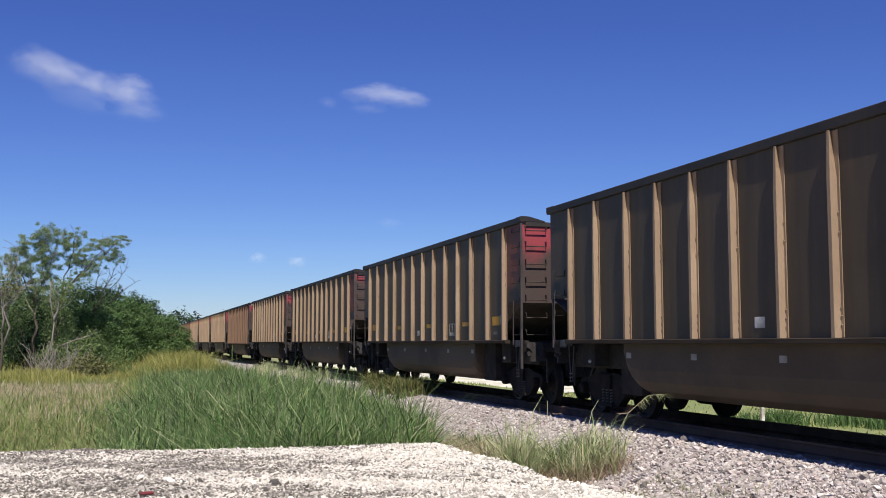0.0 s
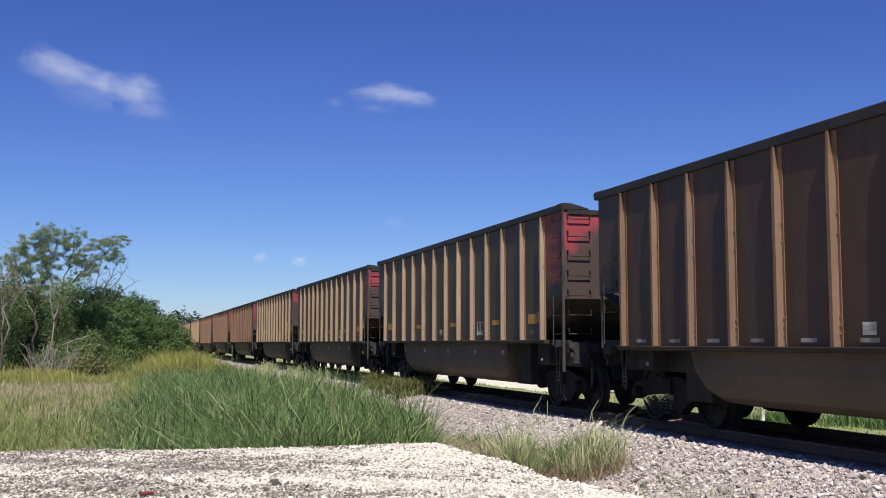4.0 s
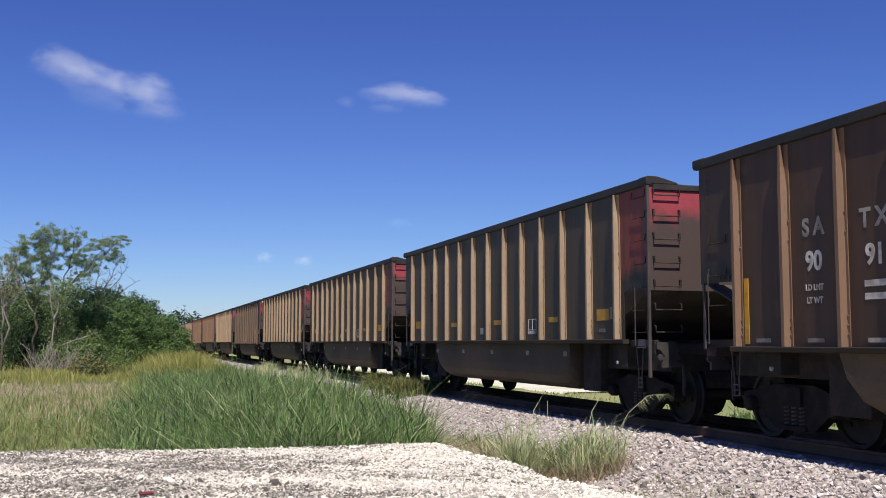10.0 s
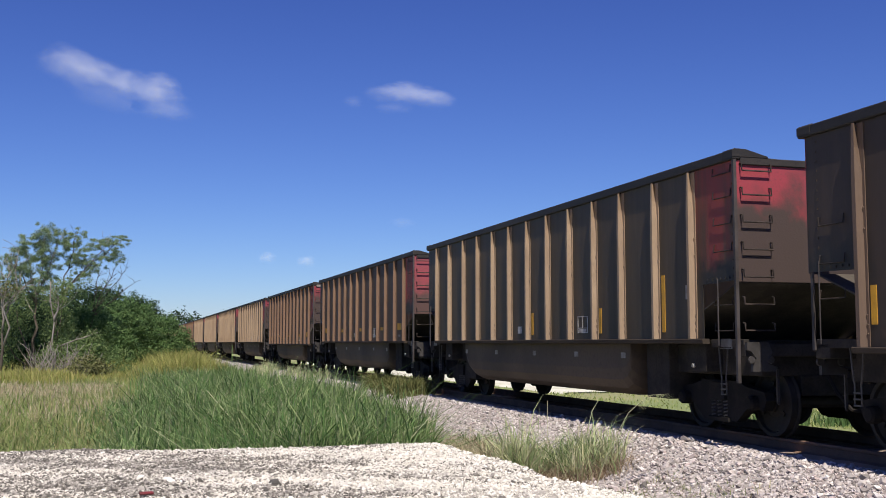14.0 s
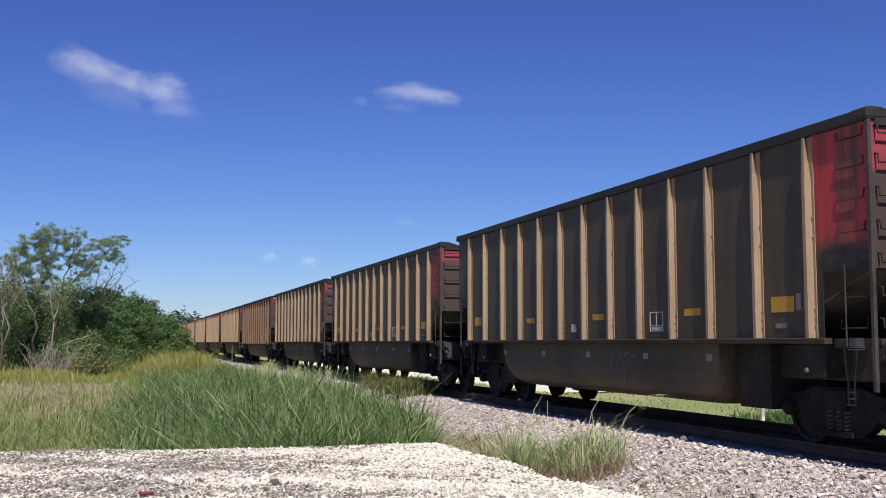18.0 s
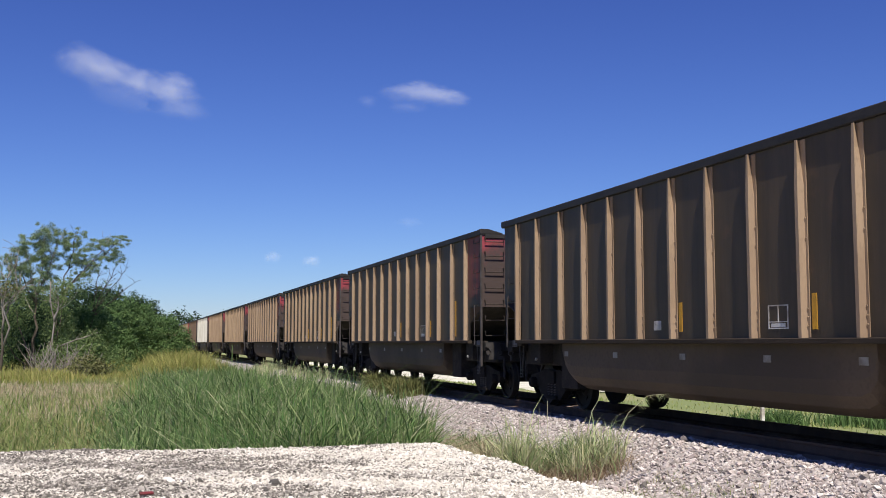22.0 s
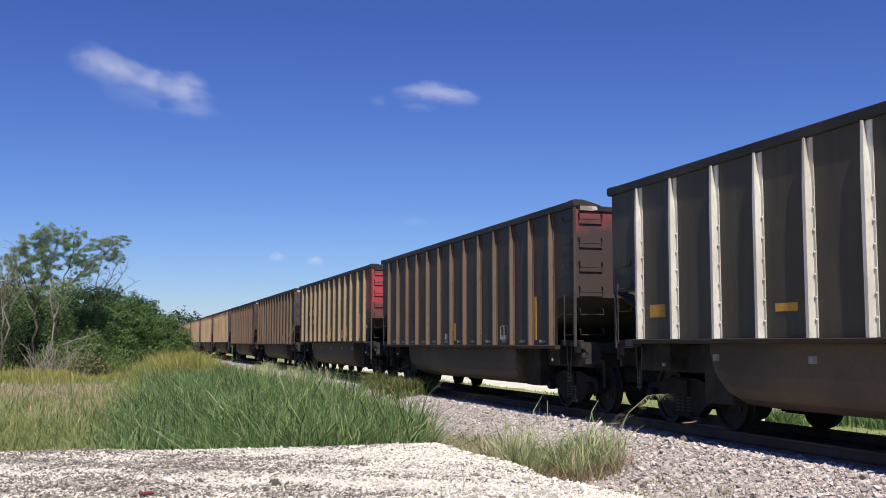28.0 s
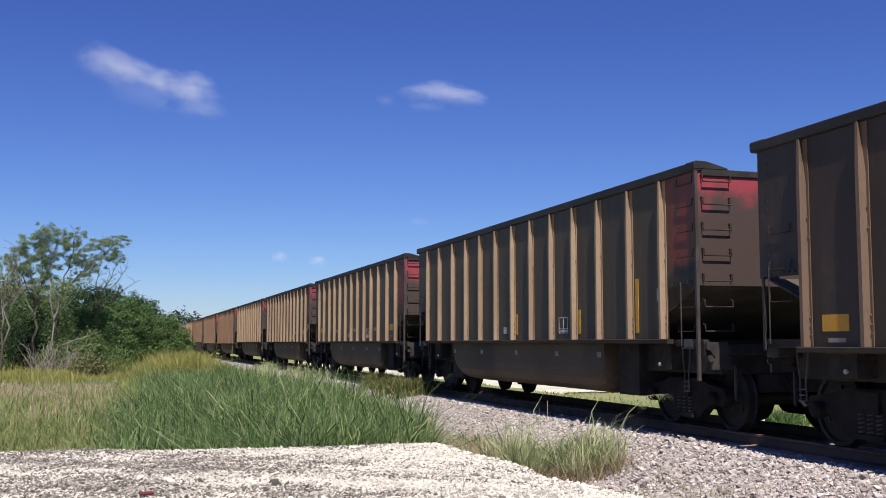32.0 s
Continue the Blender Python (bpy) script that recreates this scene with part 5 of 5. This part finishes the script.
# undergrowth
bush(-3.9, 67.5, [(-2.1, 0, 2.2, 1.1, 1.0, 1.7), (-1.5, 0.3, 4.0, 0.9, 1.0, 1.2), (0.9, 0, 3.0, 1.0, 1.0, 1.6), (0.6, 0, 4.6, 0.9, 0.9, 0.9), (1.8, -0.4, 1.7, 1.2, 1.0, 1.3), (-3.2, 0, 1.4, 1.0, 1.0, 1.2)], 9000, 0.085, M["leaf_pale"], "thin pale green saplings around the tree's foot", 165, "saplings", "sapling_clump")
bush(-4.41, 74, [(-2.8, 0, 2.6, 2.0, 1.5, 2.1), (-0.4, 0.5, 3.0, 2.1, 1.5, 2.3), (2.0, 0, 2.9, 2.1, 1.5, 2.2), (0.6, -0.6, 1.4, 2.6, 1.4, 1.5), (-2.6, -0.6, 1.2, 2.2, 1.4, 1.4)], 30000, 0.13, M["leaf_dark"], "dense dark green undergrowth below the tree", 65)
bush(-2.49, 71.9, [(-0.8, 0, 1.9, 1.6, 1.2, 1.9), (1.2, 0, 2.8, 1.8, 1.3, 1.8), (0.2, 0.4, 3.3, 1.4, 1.0, 1.0)], 20000, 0.11, M["leaf_mid"], "green bush with dead stems in it", 66)
bush(-0.29, 84.6, [(-1.8, 0, 2.8, 2.0, 1.6, 2.2), (0.4, 0, 3.2, 2.0, 1.6, 2.3), (1.6, 0.3, 3.9, 1.2, 1.0, 1.3), (-0.4, -0.6, 1.4, 2.6, 1.4, 1.5)], 36000, 0.125, M["leaf_mid"], "large rounded green bush beside the track", 67)
bush(1.62, 88.8, [(-1.2, 0, 2.6, 1.9, 1.5, 2.1), (0.7, 0, 2.4, 1.8, 1.5, 1.9), (1.7, -0.2, 1.6, 1.3, 1.2, 1.4), (-0.6, -0.5, 1.2, 2.2, 1.3, 1.2)], 36000, 0.12, M["leaf_mid"], "bright leafy green bush close to the track", 68)
bush(0.38, 118.4, [(-2.4, 0, 5.3, 2.4, 1.8, 2.3), (0.2, 0, 4.6, 2.2, 1.6, 2.2), (-5.0, 0, 6.0, 2.8, 2, 2.4), (1.6, 0, 4.9, 1.6, 1.3, 1.9), (-2.6, 0, 6.4, 1.8, 1.5, 1.6), (0.2, 0, 5.9, 1.3, 1.3, 1.4)], 22000, 0.19, M["leaf_dark"], "dark green trees behind the bushes", 69, "trees", "thicket")
bush(-5.38, 121.6, [(-4, 0, 4.8, 3.2, 2, 3.2), (0, 0, 5.5, 3.2, 2, 3.2), (4, 0, 4.6, 3.2, 2, 3.0)], 19800, 0.245, M["leaf_dark"], "dark green trees behind the field", 70, "trees", "thicket")
bush(-1.82, 59.2, [(0, 0, 0.7, 0.9, 0.8, 0.8), (0.7, 0, 0.6, 0.6, 0.6, 0.6)], 3300, 0.095, M["leaf_olive"], "low olive-green shrub in the grass", 71, "shrub", "shrub")
bush(-3.26, 61.3, [(0, 0, 0.5, 0.9, 0.7, 0.7), (0.8, 0, 0.7, 0.7, 0.6, 0.8)], 1540, 0.082, M["leaf_olive"], "grey tangled brush of dead stems", 72, "brush", "brush_pile")
bush(-2.0, 63.5, [(-1.3, 0, 1.2, 1.2, 0.8, 1.1), (0.5, 0, 1.5, 1.1, 0.8, 1.3), (1.8, 0, 0.9, 1.0, 0.8, 0.9)], 6500, 0.085, M["leaf_pale"], "pale grey-green scrub in front of the bushes", 76, "shrub", "shrub")
brush = Shape()
rnd = random.Random(73)
for k in range(90):
    q = Vector((rnd.uniform(-1.3, 1.3), rnd.uniform(-0.5, 0.5), 0))
    limb(brush, q, q + Vector((rnd.uniform(-1.2, 1.2), rnd.uniform(-0.4, 0.4), rnd.uniform(0.7, 2.2))), 0.025, 0.008, rnd, 0.15, 3)
bx, by = bearing(-3.07, 60)
tagged(new("dead_brush", brush.mesh("dead_brush", M["dead_wood"])), "grey leafless tangle of dead stems", "brush", "", "stuff").matrix_basis = pose(bx, by, LOW)
# far woods beyond the end of the train
far_lobes = []
rnd = random.Random(74)
for k in range(34):
    dx = -150 + k * 7.0 + rnd.uniform(-2, 2)
    far_lobes.append((dx, 520 + rnd.uniform(-20, 20), 8.5 + rnd.uniform(-1.5, 2.5), 6.5, 5, 6.5 + rnd.uniform(-1, 1.5)))
for k in range(60):
    far_lobes.append((-160 + k * 4.2, 500 + rnd.uniform(-10, 10), 3.0, 5.0, 4, 4.0))
v, f = leaf_cloud(far_lobes, 60000, 1.0, 75)
tagged(new("far_woods", many("far_woods", v, f, M["leaf_dark"])), "distant line of green woods on the horizon", "woods", "", "stuff").matrix_basis = pose(0, 0, LOW)


# ---- clouds ----
def cloud_mat(name, most):
    m, t, b = nodes_of(name)
    t.nodes.remove(b)
    tc = t.nodes.new("ShaderNodeTexCoord").outputs["Object"]
    ln = t.nodes.new("ShaderNodeVectorMath")
    ln.operation = "LENGTH"
    t.links.new(tc, ln.inputs[0])
    info = t.nodes.new("ShaderNodeObjectInfo")
    mp = t.nodes.new("ShaderNodeMapping")
    t.links.new(tc, mp.inputs[0])
    t.links.new(maths(t, "MULTIPLY", info.outputs["Random"], 90.0), mp.inputs["Location"])
    n = noise_of(t, mp.outputs[0], 1.7, 6, 0.55)
    d = maths(t, "SUBTRACT", maths(t, "ADD", maths(t, "MULTIPLY", n, 0.75), 0.50), ln.outputs["Value"])
    k = maths(t, "MULTIPLY", ramp(t, d, 0.0, 1.0), most)
    di, tl, ad, tr = (t.nodes.new("ShaderNode" + x) for x in ("BsdfDiffuse", "BsdfTranslucent", "MixShader", "BsdfTransparent"))
    di.inputs[0].default_value = tl.inputs[0].default_value = (0.95, 0.95, 0.95, 1)
    ad.inputs[0].default_value = 0.3
    t.links.new(di.outputs[0], ad.inputs[1])
    t.links.new(tl.outputs[0], ad.inputs[2])
    mx = t.nodes.new("ShaderNodeMixShader")
    t.links.new(k, mx.inputs[0])
    t.links.new(tr.outputs[0], mx.inputs[1])
    t.links.new(ad.outputs[0], mx.inputs[2])
    t.links.new(mx.outputs[0], t.nodes["Material Output"].inputs[0])
    return m


M["cloud"] = cloud_mat("cloud_vapour", 0.30)
M["faint_cloud"] = cloud_mat("faint_cloud_vapour", 0.19)
M["wisp"] = cloud_mat("wisp_vapour", 0.085)


def veil_mesh(material):
    """A bowed round veil of unit size, tilted up to the sun; its edges thin out to nothing."""
    n = 18
    vs = [((i / n * 2 - 1), 0, (k / n * 2 - 1)) for k in range(n + 1) for i in range(n + 1)]
    vs = [(x, -0.35 * (1 - min(1, x * x + z * z)) + 0.25 * z, z) for x, y, z in vs]
    fs = [(k * (n + 1) + i, k * (n + 1) + i + 1, (k + 1) * (n + 1) + i + 1, (k + 1) * (n + 1) + i) for k in range(n) for i in range(n)]
    return Shape().add(vs, fs).mesh("veil", material, smooth=True)


VEILS = [veil_mesh(M[k]) for k in ("cloud", "faint_cloud", "wisp")]
CLOUDS = []


def cloud(az, el, dist, puffs, label):
    """puffs: (across, up, across radius, upright radius) in degrees about the cloud's middle."""
    e = radians(el)
    x, y = dist * math.cos(e) * math.sin(radians(az)), dist * math.cos(e) * math.cos(radians(az))
    place = pose(x, y, 1.26 + dist * math.sin(e), 0, 0, -az)
    thing = tagged(new("cloud"), label, "cloud")
    thing.matrix_basis = place
    k = dist * radians(1)
    for i, (u, w, ru, rw, tilt, thin) in enumerate(puffs):
        part("puff", VEILS[thin], thing, pose(u * k, i * 9.0, w * k, 0, tilt, 0) @ Matrix.Diagonal((ru * k, ru * k * 0.3, rw * k, 1)))
    CLOUDS.append((thing, place))
    return thing


cloud(-1.98, 12.98, 1600, [(-2.55, 0.95, 1.75, 1.3, 4, 0), (-1.5, 0.66, 1.9, 1.3, 12, 0), (-0.3, 0.40, 1.9, 1.2, 12, 0), (0.9, 0.24, 1.8, 1.15, 8, 0), (2.05, 0.34, 1.65, 1.2, 2, 0), (2.2, -0.2, 1.9, 0.95, 6, 1),
                           (2.65, -0.75, 1.9, 0.8, 2, 2), (2.3, -0.7, 1.6, 0.7, 0, 2), (-0.6, -0.15, 2.8, 1.0, 10, 2)],
      "white drifting fair-weather cloud with soft frayed edges")
cloud(13.51, 13.12, 1700, [(-1.35, 0.15, 1.6, 0.75, -4, 1), (-0.2, 0.2, 1.9, 0.85, 3, 0), (1.1, 0.05, 1.7, 0.8, 9, 0), (-0.3, 0.65, 1.2, 0.6, 0, 2), (-0.9, -0.4, 1.3, 0.5, 0, 2), (-3.1, 0.0, 0.8, 0.5, 0, 2)],
      "small thin white cloud in the blue sky")
cloud(6.78, 4.48, 4600, [(0, 0, 0.62, 0.44, 0, 0)], "tiny white cloud low over the horizon")
cloud(8.84, 4.3, 4700, [(0, 0, 0.70, 0.42, 0, 0)], "tiny white cloud low over the horizon")
cloud(13.79, 6.37, 3400, [(0, 0, 1.0, 0.4, 0, 2)], "faint small cloud in the blue sky")


# ---- what moves ----
def motions():
    times = [0.0, 0.5] + [float(i) for i in range(1, 32)] + [31.5, SECONDS]
    for n, thing in TRAIN.items():
        walk(thing, [(t, pose(TRACK_X, lead(t) + n * PITCH - LEAD_END, 0)) for t in times])
    grid = [i / FPS for i in range(int(SECONDS * FPS) + 1)]
    for n, ob in WHEELS:
        base = ob.matrix_basis.translation.copy()
        near = [t for t in grid if -10 < lead(t) + n * PITCH - LEAD_END < 44]
        rows = [(t, Matrix.Translation(base) @ Matrix.Rotation((lead(0) - lead(t)) / WHEEL_R, 4, "X")) for t in near]
        if not rows:
            continue
        if near[0] > 0:
            rows.insert(0, (0.0, rows[0][1]))
        if near[-1] < SECONDS:
            rows.append((SECONDS, rows[-1][1]))
        walk(ob, rows)
    for thing, m in CLOUDS:
        drift = Vector((2.75, -0.87, 0.10))
        walk(thing, [(t, Matrix.Translation(drift * t) @ m) for t in (0.0, SECONDS)])


motions()
